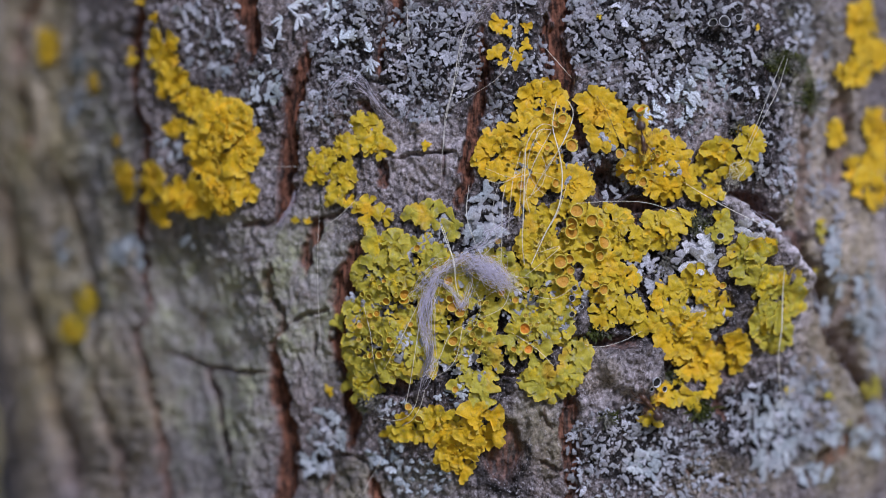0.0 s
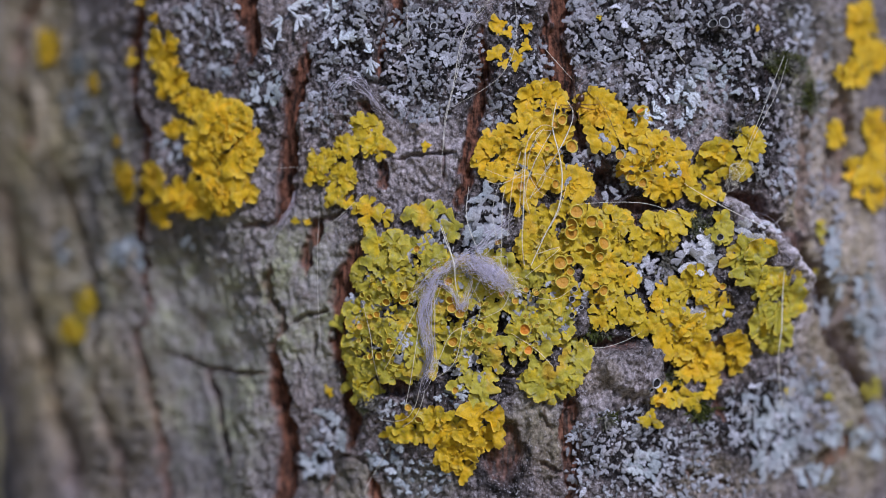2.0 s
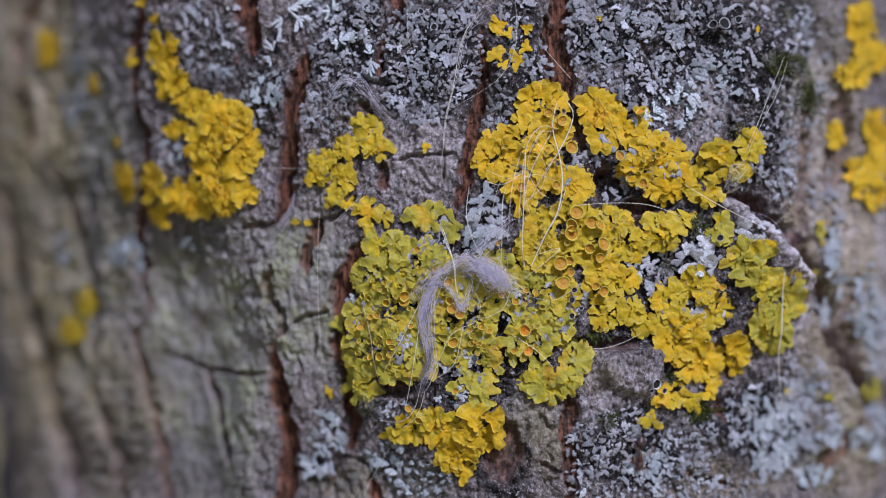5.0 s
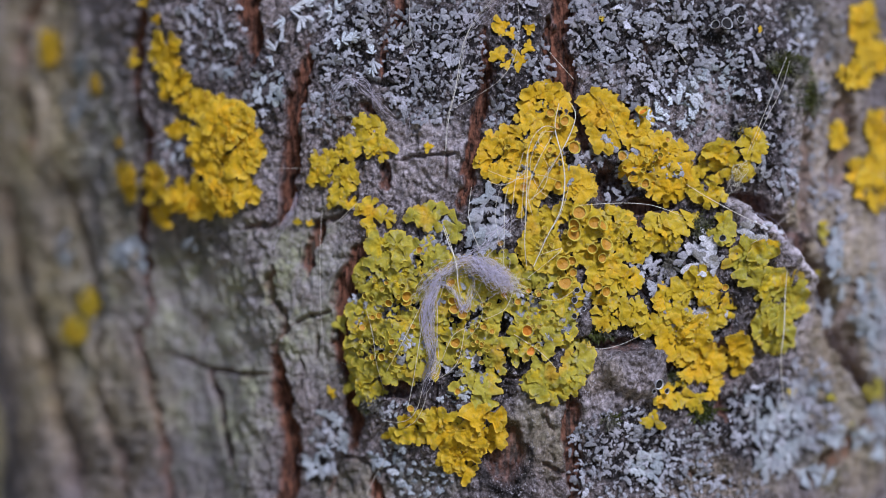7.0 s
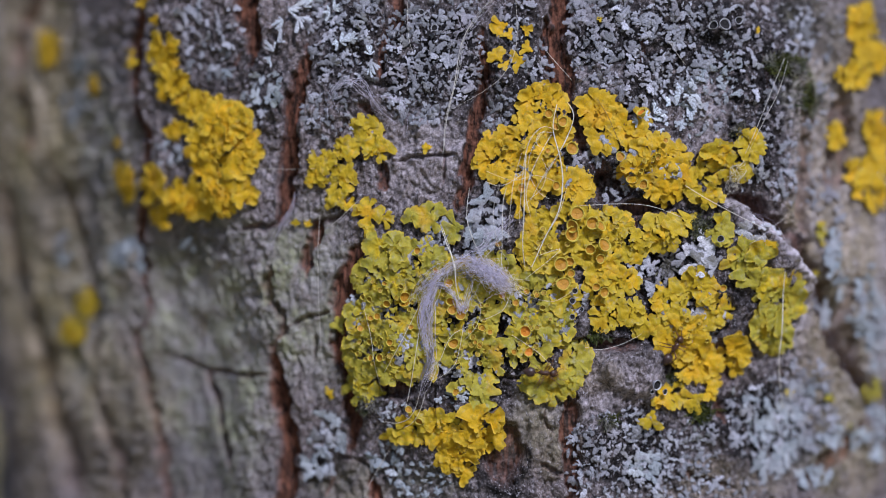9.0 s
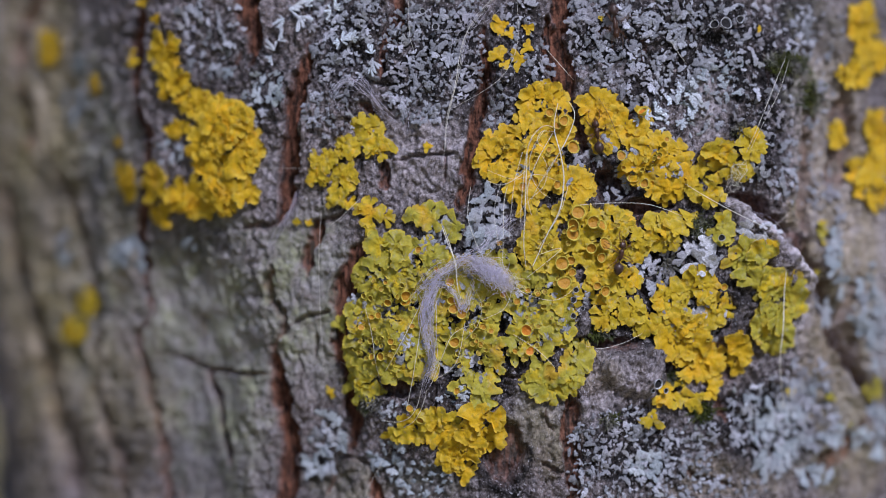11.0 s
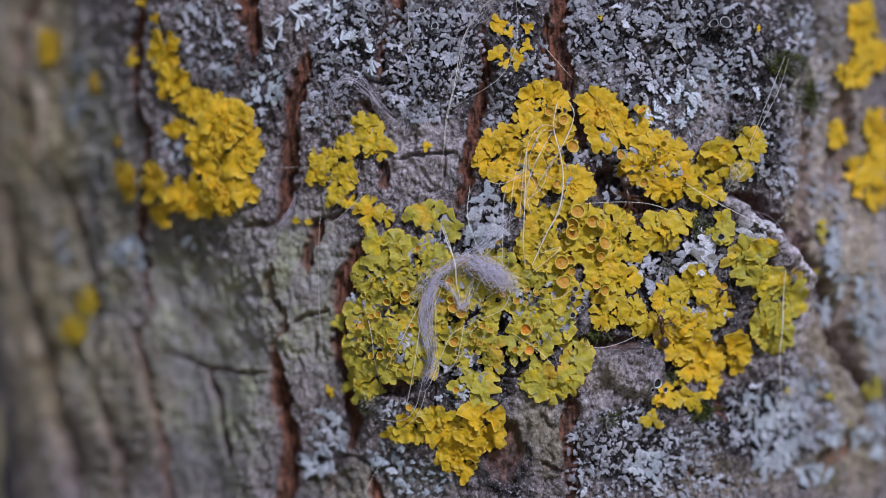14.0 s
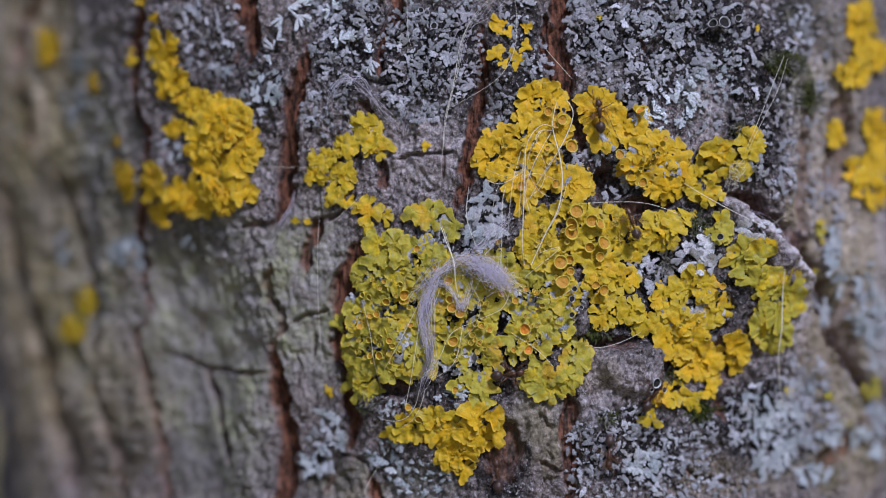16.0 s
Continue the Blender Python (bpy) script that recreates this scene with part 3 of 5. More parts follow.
def build_tree():
    tree = tagged(new("tree"), "grey fissured tree trunk with rusty brown cracks and lichens", "tree")
    th = COLS / RADIUS
    r = RADIUS + RELIEF
    X = (AXIS + r * np.sin(th)[None]) * MM
    Y = (RADIUS - r * np.cos(th)[None]) * MM
    W = LEVEL + Z * MM
    rows, cols = S.shape
    # plates of bark, parted along the long fissures
    parting = [
        [(-60, -150), (-60, 1000)],
        [(60, -150), (45, 140), (60, 300), (80, 680), (135, 1000)],
        [(262, -150), (236, 180), (262, 330), (252, 400), (270, 545), (246, 600), (284, 750), (302, 1000)],
        [(560, -150), (552, 84), (516, 215), (500, 345), (478, 470), (502, 582), (490, 680), (512, 760), (494, 1000)],
        [(858, -150), (852, 110), (824, 262), (814, 366), (642, 426), (600, 545), (618, 700), (622, 790), (664, 1000)],
        [(996, -150), (984, 80), (1012, 210), (1075, 320), (1060, 500), (985, 690), (1002, 760), (1012, 1000)],
        [(1425, -150), (1436, 260), (1400, 400), (1478, 500), (1515, 690), (1545, 770), (1560, 1000)],
        [(1640, -150), (1640, 1000)]]
    owner = np.zeros((rows, cols), int)
    for line in parting:
        s, z = unroll([p[0] for p in line], [p[1] for p in line])
        edge = np.interp(-ROWS, -np.asarray(z), s)
        owner += (S > edge[:, None] - WARP_S * 0.5).astype(int)
    owner[owner == len(parting)] = 0
    ii, jj = np.meshgrid(np.arange(rows - 1), np.arange(cols - 1), indexing="ij")
    quads = np.stack([ii * cols + jj, ii * cols + jj + 1, (ii + 1) * cols + jj + 1, (ii + 1) * cols + jj], -1)
    seam = np.stack([np.arange(rows - 1) * cols + cols - 1, np.arange(rows - 1) * cols,
                     (np.arange(rows - 1) + 1) * cols, (np.arange(rows - 1) + 1) * cols + cols - 1], -1)
    P = np.stack([X, Y, W], -1).reshape(-1, 3)
    # normals over the whole sheet keep the plates' shading continuous
    du = np.stack([np.gradient(q, axis=1) for q in (X, Y, W)], -1)
    dv = np.stack([np.gradient(q, axis=0) for q in (X, Y, W)], -1)
    N = np.cross(du, dv)
    N = (N / (np.linalg.norm(N, axis=2, keepdims=True) + 1e-12)).reshape(-1, 3)
    for k in range(len(parting)):
        q = quads[owner[:-1, :-1] == k].reshape(-1, 4)
        if k == 0:
            q = np.concatenate([q, seam])
        if len(q) == 0:
            continue
        used, inv = np.unique(q, return_inverse=True)
        me = bpy.data.meshes.new("bark_plate")
        me.vertices.add(len(used))
        me.vertices.foreach_set("co", P[used].astype(np.float32).ravel())
        me.loops.add(q.size)
        me.loops.foreach_set("vertex_index", inv.ravel().astype(np.int32))
        me.polygons.add(len(q))
        me.polygons.foreach_set("loop_start", np.arange(0, q.size, 4, dtype=np.int32))
        me.update(calc_edges=True)
        me.validate()
        me.materials.append(BARK)
        me.shade_smooth()
        me.normals_split_custom_set_from_vertices(N[used].tolist())
        for name, field in (("inner", INNER), ("algae", ALGAE), ("pale", PALE), ("tan", TAN), ("sooty", DARK_SHADE)):
            point_values(me, name, field.ravel()[used])
        place(new("bark_plate", me), tree, Matrix.Identity(4))
    # the trunk above and below, less finely cut
    for name, z0, z1, n in (("lower_trunk", -LEVEL / MM - 20, -56.5, 60), ("upper_trunk", 56.5, 1500, 70)):
        zs = np.linspace(z0, z1, n)
        cs = np.linspace(-math.pi, math.pi, 161)[:-1]
        T, V = np.meshgrid(cs, zs)
        grow = np.clip((-V - 900) / 370, 0, 1) ** 2 * 60 - np.clip((V - 50) / 1450, 0, 1) * 14
        lump = 2.2 * (fbm(T * RADIUS / 16 + 40, V / 24, 1, 3) - 0.5) * 2 - 3 * np.abs(np.sin(T * 9 + 2 * fbm(T * 4 + 9, V / 60, 3, 2))) ** 6
        inside = np.clip(np.minimum(np.abs(V - 56.5), np.abs(V + 56.5)) / 40, 0, 1)
        rr = RADIUS - 1.5 * (1 - inside) + grow + lump * inside
        pts = np.stack([(AXIS + rr * np.sin(T)) * MM, (RADIUS - rr * np.cos(T)) * MM, LEVEL + V * MM], -1).reshape(-1, 3)
        faces = [(i * 160 + j, i * 160 + (j + 1) % 160, (i + 1) * 160 + (j + 1) % 160, (i + 1) * 160 + j)
                 for i in range(n - 1) for j in range(160)]
        faces.append(tuple(range((n - 1) * 160, n * 160)))
        me = mesh_of(name, pts.tolist(), faces, BARK)
        point_values(me, "algae", np.full(len(pts), 0.4))
        place(new(name, me), tree, Matrix.Identity(4))
    return tree


build_tree()


def build_ground():
    bm = bmesh.new()
    n = 60
    rings = [0.0] + [0.12 * 1.17 ** k for k in range(n)]
    grid = []
    for r in rings[1:]:
        grid.append([bm.verts.new((r * math.cos(k * math.tau / 48), r * math.sin(k * math.tau / 48),
                                   0.03 * noise.noise((r * math.cos(k * math.tau / 48), r * math.sin(k * math.tau / 48), 0)) * min(r, 1)))
                     for k in range(48)])
    bm.faces.new(grid[0])
    for p, q in zip(grid, grid[1:]):
        for k in range(48):
            bm.faces.new((p[k], q[k], q[(k + 1) % 48], p[(k + 1) % 48]))
    bmesh.ops.recalc_face_normals(bm, faces=bm.faces)
    ob = part("ground", bm, GROUND, None)
    tagged(ob, "dry pale grass ground around the tree", "ground", kind="structure")


build_ground()

# ---------------------------------------------------------------- lichens


def disc_reach(f, discs):
    """How far a ray at angle f from the origin runs inside a union of discs (distance, angle, radius)."""
    far = 0.05
    for d, a, r in discs:
        off = d * math.sin(f - a)
        if abs(off) < r:
            far = max(far, d * math.cos(f - a) + math.sqrt(r * r - off * off))
    return far


def lobe_mesh(name, seed, material, branches, spread, rings=4, thick=0.06, n=84):
    """A thin leafy lobe, one unit long: it forks into a few round lobules, each with a crenate tip, over an uneven sheet."""
    rng = random.Random(seed)
    discs = [(0.0, 0.0, 0.26), (0.30, rng.uniform(-0.3, 0.3), 0.24), (0.34, math.pi, 0.12)]
    mids = [(-1 + (2 * k + 1) / branches) * spread + rng.uniform(-0.15, 0.15) for k in range(branches)]
    for f in mids:
        d, r = rng.uniform(0.46, 0.72), rng.uniform(0.17, 0.27)
        discs += [(d * 0.55, f, r * 0.64), (d, f, r)]
        for _ in range(rng.choice((4, 5, 6))):
            turn, q = rng.uniform(-2.0, 2.0), rng.uniform(0.045, 0.10)
            x, y = d + r * 0.97 * math.cos(turn), r * 0.97 * math.sin(turn)
            discs.append((math.hypot(x, y), f + math.atan2(y, x), q))
    ph, fold = rng.uniform(0, 9), rng.uniform(0.02, 0.05)
    curl = rng.choice((-0.06, 0.03, 0.06, 0.11))
    reach = [disc_reach(math.tau * j / n, discs) * (1 + 0.02 * math.sin(j * 2.1 + ph)) for j in range(n)]
    verts, edge, faces = [], [], []
    for i in range(rings + 1):
        k = (0.10, 0.42, 0.70, 0.90, 1.0)[i]
        for j in range(n):
            f = math.tau * j / n
            r = reach[j] * k
            x, y = r * math.cos(f), r * math.sin(f)
            z = 0.065 * math.sin(x * 4.5 + ph) * math.cos(y * 5.5 + ph * 2) - 0.05 * r * r
            z += fold * r * math.sin(f * (branches + 1) + ph) + 0.03 * math.sin(x * 9 - y * 7 + ph * 3) * k + curl * k ** 5 * (0.5 + 0.5 * math.sin(f * 3 + ph * 3))
            verts.append((x - 0.15, y, z + thick))
            edge.append(min(1.0, r / 0.7) * 0.45 + 0.55 * k ** 3)
    faces.append(tuple(range(n)))
    for i in range(rings):
        for j in range(n):
            p, q = i * n + j, i * n + (j + 1) % n
            faces.append((p, p + n, q + n, q))
    # the thin edge has corners of its own, so that it stays crisp
    last = rings * n
    for f0, f1, e0 in ((1.0, 0.98, 1.0), (0.98, 0.6, 0.3)):
        base = len(verts)
        for j in range(n):
            x, y, z = verts[last + j]
            drop = 0.0 if f0 == 1.0 else thick * 0.8
            fall = thick * 0.8 if f0 == 1.0 else thick * 3.5
            verts.append((x * f0, y * f0, z - drop))
            verts.append((x * f1, y * f1, z - fall))
            edge += [e0, e0]
        for j in range(n):
            q, w = base + 2 * j, base + 2 * ((j + 1) % n)
            faces.append((q, q + 1, w + 1, w))
    me = mesh_of(name, verts, faces, material)
    point_values(me, "edge", edge)
    return me


LOBES = {}
LOBE_SPOTS = {}
for key, material in (("yellow", YELLOW), ("olive", OLIVE), ("golden", MIXED)):
    LOBES[key] = [lobe_mesh("lobe", 40 + k, material, 2 + k % 4, 0.8 + 0.2 * (k % 4) + 0.06 * (k % 5)) for k in range(28)]


def inside(a, b, blobs):
    """How far inside the union of ovals a spot lies (1 at a middle, 0 on the edge), and the way out from there."""
    best, way, room = -9.0, 0.0, 20
    for x, y, rx, ry in blobs:
        d = 1 - math.hypot((a - x) / rx, (b - y) / ry)
        d *= max(min(rx, ry), 22) / 20
        if d > best:
            best, way, room = d, math.degrees(math.atan2(-(b - y) / ry, (a - x) / rx)), min(rx, ry)
    return best, way, room


def thallus(colour, label, blobs, seed, big=30, small=14, gap=9.5, lift=0.25, holes=()):
    """One yellow rosette lichen over a union of ovals (a, b, half-width, half-height)."""
    rng = random.Random(seed)
    a0, b0 = sum(q[0] for q in blobs) / len(blobs), sum(q[1] for q in blobs) / len(blobs)
    thing = tagged(new("yellow_lichen"), label, "lichen", "yellow lichens on the trunk")
    thing.location = bark_spot(a0, b0)
    lo_a, hi_a = min(q[0] - q[2] for q in blobs), max(q[0] + q[2] for q in blobs)
    lo_b, hi_b = min(q[1] - q[3] for q in blobs), max(q[1] + q[3] for q in blobs)
    edge_in = big * 0.31 / 20
    clear = [(x, y, rx + 4, ry + 4) for x, y, rx, ry in holes]
    kept = []

    def free(a, b, g):
        return all((a - q[0]) ** 2 + (b - q[1]) ** 2 > g * g for q in kept)
    for x, y, rx, ry in blobs:
        if min(rx, ry) < 20 and free(x, y, gap):
            kept.append((x, y, 0.5, rng.uniform(0, 360), math.sqrt(rx * ry) * 1.25))
    for _ in range(int((hi_a - lo_a) * (hi_b - lo_b) / 6)):
        a, b = rng.uniform(lo_a, hi_a), rng.uniform(lo_b, hi_b)
        d, way, room = inside(a, b, blobs)
        if d < edge_in or any(math.hypot((a - x) / rx, (b - y) / ry) < 1 for x, y, rx, ry in clear):
            continue
        at_margin = d < 0.95
        if at_margin and room > 22 and noise.noise((a / 13, b / 13, seed)) < -0.38:
            continue
        if not at_margin and (noise.noise((a / 26, b / 26, seed)) < -0.06 or noise.noise((a / 9, b / 9, seed)) < 0.0):
            continue
        if free(a, b, gap * (1.35 if at_margin else 1.1)):
            kept.append((a, b, d, way, room))
    kept.sort(key=lambda q: q[2])
    for a, b, d, way, room in kept:
        at_margin = d < 0.95
        size = rng.uniform(0.75, 1.2) * (min(big, room * 1.45) if at_margin else small * rng.choice((0.7, 0.9, 1.1, 1.5))) * 0.1 * MM
        head = way + rng.gauss(0, 26 if at_margin else 70)
        m = bark_pose(a, b, head, lift + min(d, 1.6) * 0.3 + rng.uniform(0, 0.3),
                      rng.gauss(1 if at_margin else 3, 4 if at_margin else 7), rng.gauss(0, 4 if at_margin else 7))
        m = m @ Matrix.Diagonal((size, size * rng.uniform(0.85, 1.25), size * rng.uniform(0.8, 1.2), 1))
        place(new("lobe", rng.choice(LOBES[colour])), thing, m)
        LOBE_SPOTS.setdefault((int(a // 20), int(b // 20)), []).append((a, b))
    return thing


def cup_meshes():
    prof_rim = [(0.35, -0.75), (0.55, -0.45), (0.86, 0.05), (1.0, 0.30), (1.02, 0.42), (0.98, 0.48), (0.92, 0.45), (0.87, 0.28), (0.83, 0.12)]
    prof_disc = [(0.87, 0.18), (0.55, 0.10), (0.3, 0.06), (0.0, 0.05)]
    n = 18

    def turned(name, prof, material, wob):
        verts, faces = [], []
        for r, z in prof:
            for j in range(n):
                f = j * math.tau / n
                k = 1 + wob * math.sin(2 * f + 1) + wob * 0.7 * math.sin(3 * f)
                verts.append((r * k * math.cos(f), r * k * math.sin(f), z + 0.05 * math.sin(2 * f)))
        for i in range(len(prof) - 1):
            for j in range(n):
                faces.append((i * n + j, i * n + (j + 1) % n, (i + 1) * n + (j + 1) % n, (i + 1) * n + j))
        me = mesh_of(name, verts, faces, material)
        point_values(me, "edge", [0.5] * len(verts))
        return me
    rims = [turned("fruiting_cup", prof_rim, CUP_RIM, w) for w in (0.0, 0.05, 0.09)]
    greys = [turned("fruiting_cup", prof_rim, CHALK, w) for w in (0.03, 0.06)]
    discs = {k: turned("disc", prof_disc, m, 0.04) for k, m in (("amber", CUP_DISC), ("young", CUP_YOUNG), ("orange", CUP_ORANGE), ("dark", CUP_DARK))}
    return rims, greys, discs


RIMS, GREY_RIMS, DISCS = cup_meshes()


def cups(thing, spots, disc="amber", seed=1, lift=1.7):
    """Spots: (a, b, radius, lean to the right in degrees, lean up in degrees)."""
    rng = random.Random(seed)
    for a, b, r, lean_r, lean_u in spots:
        m = bark_pose(a, b, 0, lift + r * 0.02) @ pose(0, 0, 0, -lean_u, lean_r, rng.uniform(0, 360))
        m = m @ Matrix.Diagonal((r * 0.103 * MM,) * 3 + (1,))
        cup = place(new("fruiting_cup", rng.choice(GREY_RIMS if disc == "dark" else RIMS)), thing, m)
        d = new("disc", DISCS[disc])
        d.parent = cup


upper_left = thallus("yellow", "bright yellow leafy lichen with scalloped lobes on grey bark", [
    (294, 95, 25, 30), (306, 145, 24, 26), (335, 180, 28, 20), (366, 182, 22, 24), (398, 215, 50, 34), (420, 262, 38, 46),
    (385, 255, 52, 36), (318, 224, 32, 16), (434, 338, 26, 20), (385, 344, 46, 34), (330, 352, 52, 28), (272, 328, 26, 32),
    (286, 380, 28, 22), (355, 296, 30, 22)], 11, big=36, small=22, holes=((310, 272, 30, 28), (360, 230, 7, 6)))
thallus("yellow", "narrow yellow lichen strip beside a bark fissure", [
    (222, 322, 20, 38), (208, 300, 8, 20), (206, 248, 8, 14), (234, 104, 11, 18)], 12, gap=8, big=26, small=14)
thallus("yellow", "small yellow lichen over a fissure rim", [(258, 2, 22, 14), (278, 32, 12, 18)], 13, big=26, small=14)
small_golden = thallus("golden", "small golden leafy lichen with gaps between lobes", [
    (645, 228, 24, 20), (668, 262, 20, 18), (612, 262, 18, 16), (572, 280, 28, 15), (560, 312, 24, 15), (606, 312, 18, 24),
    (600, 352, 28, 16), (546, 392, 9, 6), (590, 330, 16, 18)], 14, big=26, small=13, gap=7.5)
thallus("golden", "single golden lichen tuft below a crack", [(645, 374, 24, 22), (648, 400, 14, 14), (682, 384, 13, 12)], 15, big=30, small=14)
olive_top = thallus("olive", "olive yellow leafy lichen with broad lobes", [
    (752, 384, 42, 22), (690, 440, 46, 24), (668, 492, 46, 34), (745, 470, 60, 46), (712, 545, 82, 46), (600, 576, 18, 18),
    (802, 400, 14, 24), (645, 560, 30, 30)], 16, small=14, holes=((690, 455, 10, 7), (722, 400, 12, 9), (770, 500, 12, 12), (676, 520, 7, 6), (735, 560, 8, 7)))
olive_low = thallus("olive", "olive yellow lichen crowded with small cups", [
    (655, 616, 46, 44), (716, 632, 64, 40), (636, 684, 22, 30), (720, 590, 70, 30), (668, 690, 14, 14)], 17, small=14)
olive_mid = thallus("olive", "olive lichen matted with silk and small cups", [
    (820, 550, 70, 56), (830, 632, 56, 50), (856, 700, 24, 20), (862, 480, 50, 38), (800, 660, 30, 26), (806, 690, 22, 16)], 18, small=14, gap=9.5, holes=((882, 572, 12, 26), (800, 660, 22, 12), (850, 655, 10, 10), (836, 520, 9, 12), (870, 540, 9, 8)))
olive_right = thallus("olive", "greenish yellow lichen with orange cups and broad lower lobes", [
    (940, 520, 56, 46), (935, 605, 42, 44), (962, 676, 44, 26), (1012, 632, 26, 36), (984, 570, 26, 40), (1004, 670, 26, 20)], 19, small=14, holes=((1016, 530, 26, 26), (900, 570, 12, 26), (975, 610, 12, 20), (960, 640, 9, 12)))
top_golden = thallus("yellow", "bright yellow lichen with scalloped margin and white hairs", [
    (956, 188, 42, 42), (880, 275, 38, 46), (928, 250, 44, 40), (985, 280, 50, 44), (1018, 328, 28, 26), (918, 340, 26, 28),
    (950, 320, 40, 30), (985, 230, 26, 26)], 20,
    holes=((1030, 262, 24, 34), (922, 308, 16, 10), (962, 346, 24, 9), (905, 250, 8, 10), (1008, 300, 10, 8)))
ridge_golden = thallus("yellow", "yellow lichen ridge with an orange cup", [
    (1060, 196, 36, 30), (1076, 236, 30, 24), (1112, 232, 30, 26), (1134, 204, 9, 16), (1164, 272, 54, 34), (1128, 300, 38, 26),
    (1176, 336, 42, 24), (1205, 300, 18, 26)], 21, holes=((1060, 224, 13, 11), (1120, 262, 8, 10), (1150, 308, 12, 8), (1096, 262, 8, 12), (1135, 215, 7, 9), (1080, 332, 22, 22)))
far_golden = thallus("golden", "golden lichen spray with thin upright lobes", [
    (1240, 322, 36, 32), (1264, 276, 28, 20), (1298, 296, 32, 26), (1326, 258, 20, 28), (1252, 346, 38, 12)], 22, big=30, small=14)
middle_golden = thallus("golden", "golden lichen crowded with amber cups", [
    (1000, 400, 62, 40), (1078, 392, 56, 26), (1106, 428, 46, 30), (1170, 412, 34, 34), (1010, 458, 56, 36), (1060, 470, 40, 24),
    (960, 390, 36, 24), (950, 440, 30, 30)], 23, small=14, holes=((1050, 356, 40, 9), (1152, 462, 24, 20), (1105, 354, 44, 13), (1030, 480, 16, 12), (975, 430, 9, 9), (1100, 470, 14, 9)))
middle_low = thallus("golden", "golden lichen lobes over a dark hollow", [
    (1100, 498, 40, 24), (1060, 510, 28, 20), (1070, 552, 36, 28), (1118, 548, 28, 22), (1222, 386, 22, 18), (1000, 530, 22, 20)], 24)
right_olive = thallus("olive", "broad-lobed olive yellow lichen at the bark edge", [
    (1274, 402, 22, 34), (1320, 460, 40, 30), (1364, 438, 12, 20), (1376, 530, 46, 46), (1368, 588, 42, 32), (1345, 505, 24, 30)], 25, big=38, holes=((1350, 470, 9, 9),))
right_golden = thallus("golden", "golden lichen shelf hanging below the bark edge", [
    (1230, 508, 52, 26), (1182, 530, 28, 30), (1262, 548, 30, 26), (1140, 574, 34, 16), (1205, 570, 36, 22)], 26, holes=((1205, 552, 10, 6),))
thallus("yellow", "bright yellow lichen shelf with smooth rounded lobes", [
    (1205, 596, 46, 34), (1230, 634, 44, 32), (1256, 682, 20, 26), (1300, 612, 22, 24), (1302, 640, 28, 20)], 36, big=38, small=24, holes=((1264, 602, 8, 12),))
thallus("golden", "small golden lichen below a bark knob", [
    (1182, 700, 34, 20), (1228, 706, 22, 14), (1150, 740, 20, 14), (1196, 676, 14, 12)], 27, big=32, small=14)
bottom_left = thallus("golden", "pale golden lichen lobes above a yellow tongue", [
    (738, 752, 48, 26), (704, 768, 22, 18), (780, 746, 34, 24)], 38, big=28, small=14, holes=((778, 728, 14, 8),))
bottom_golden = thallus("yellow", "yellow lichen tongue hanging below the main patch", [
    (790, 770, 32, 22), (852, 756, 36, 42), (808, 798, 36, 34), (812, 834, 32, 20)], 28, big=36, small=18)
thallus("yellow", "four small yellow lichen lobes among grey lichen", [
    (884, 44, 16, 17), (900, 60, 10, 10), (930, 48, 18, 9), (880, 96, 15, 17), (893, 112, 12, 10), (918, 104, 12, 10), (933, 84, 8, 12)], 29, gap=9, big=24, small=14)
thallus("yellow", "yellow lichen sheet round the trunk's side", [
    (1522, 40, 28, 38), (1508, 130, 36, 22), (1552, 100, 20, 40), (1480, 243, 17, 22), (1548, 232, 24, 46), (1506, 300, 12, 28), (1540, 335, 40, 32), (1545, 285, 24, 30), (1530, 85, 24, 30)], 30, gap=6.5, big=28)
thallus("yellow", "small yellow lichen on the trunk's shaded side", [(84, 85, 24, 34), (163, 150, 11, 14)], 31, gap=5, big=20, small=14)
thallus("golden", "faded golden lichen on the trunk's side", [(128, 582, 28, 22), (152, 535, 16, 26)], 32, gap=5, big=20, small=14)
thallus("golden", "crumb of golden lichen", [(1398, 694, 18, 8)], 33, big=18, small=14)
thallus("golden", "crumb of golden lichen on a crack's edge", [(582, 692, 13, 9)], 34, big=18, small=14)

thallus("yellow", "bright orange-yellow lichen crumb on the bark rim", [(1364, 432, 13, 11)], 37, big=18, small=12)
for k, (a, b, r) in enumerate([(756, 258, 8), (522, 393, 7), (1062, 30, 6), (1338, 50, 6), (1310, 230, 6)]):
    thallus("golden", "crumb of golden lichen among grey crust", [(a, b, r, r * 0.8)], 40 + k, big=12, small=10)

cups(middle_golden, [(1020, 376, 12, 0, 20), (1013, 397, 11, 0, 35), (1010, 411, 13, 0, 12), (1047, 392, 11, 10, 10), (1060, 399, 10, 30, 10),
                     (1066, 432, 12, 10, 25), (1044, 438, 9, 0, 15), (1061, 455, 8, 0, 10), (991, 465, 12, 0, 5), (1008, 460, 8, 20, 0),
                     (1009, 481, 7, 10, 0), (995, 501, 12, 10, 15), (1054, 505, 7, 0, 0), (1067, 514, 9, 0, 0)])
cups(top_golden, [(970, 198, 8, 0, 0), (994, 213, 9, 20, -10), (981, 222, 7, 0, 30), (1010, 260, 11, 0, 5), (982, 326, 8, 0, -30),
                  (968, 264, 5, 0, 0), (980, 284, 4, 0, 0), (922, 330, 8, 0, 0)], seed=2)
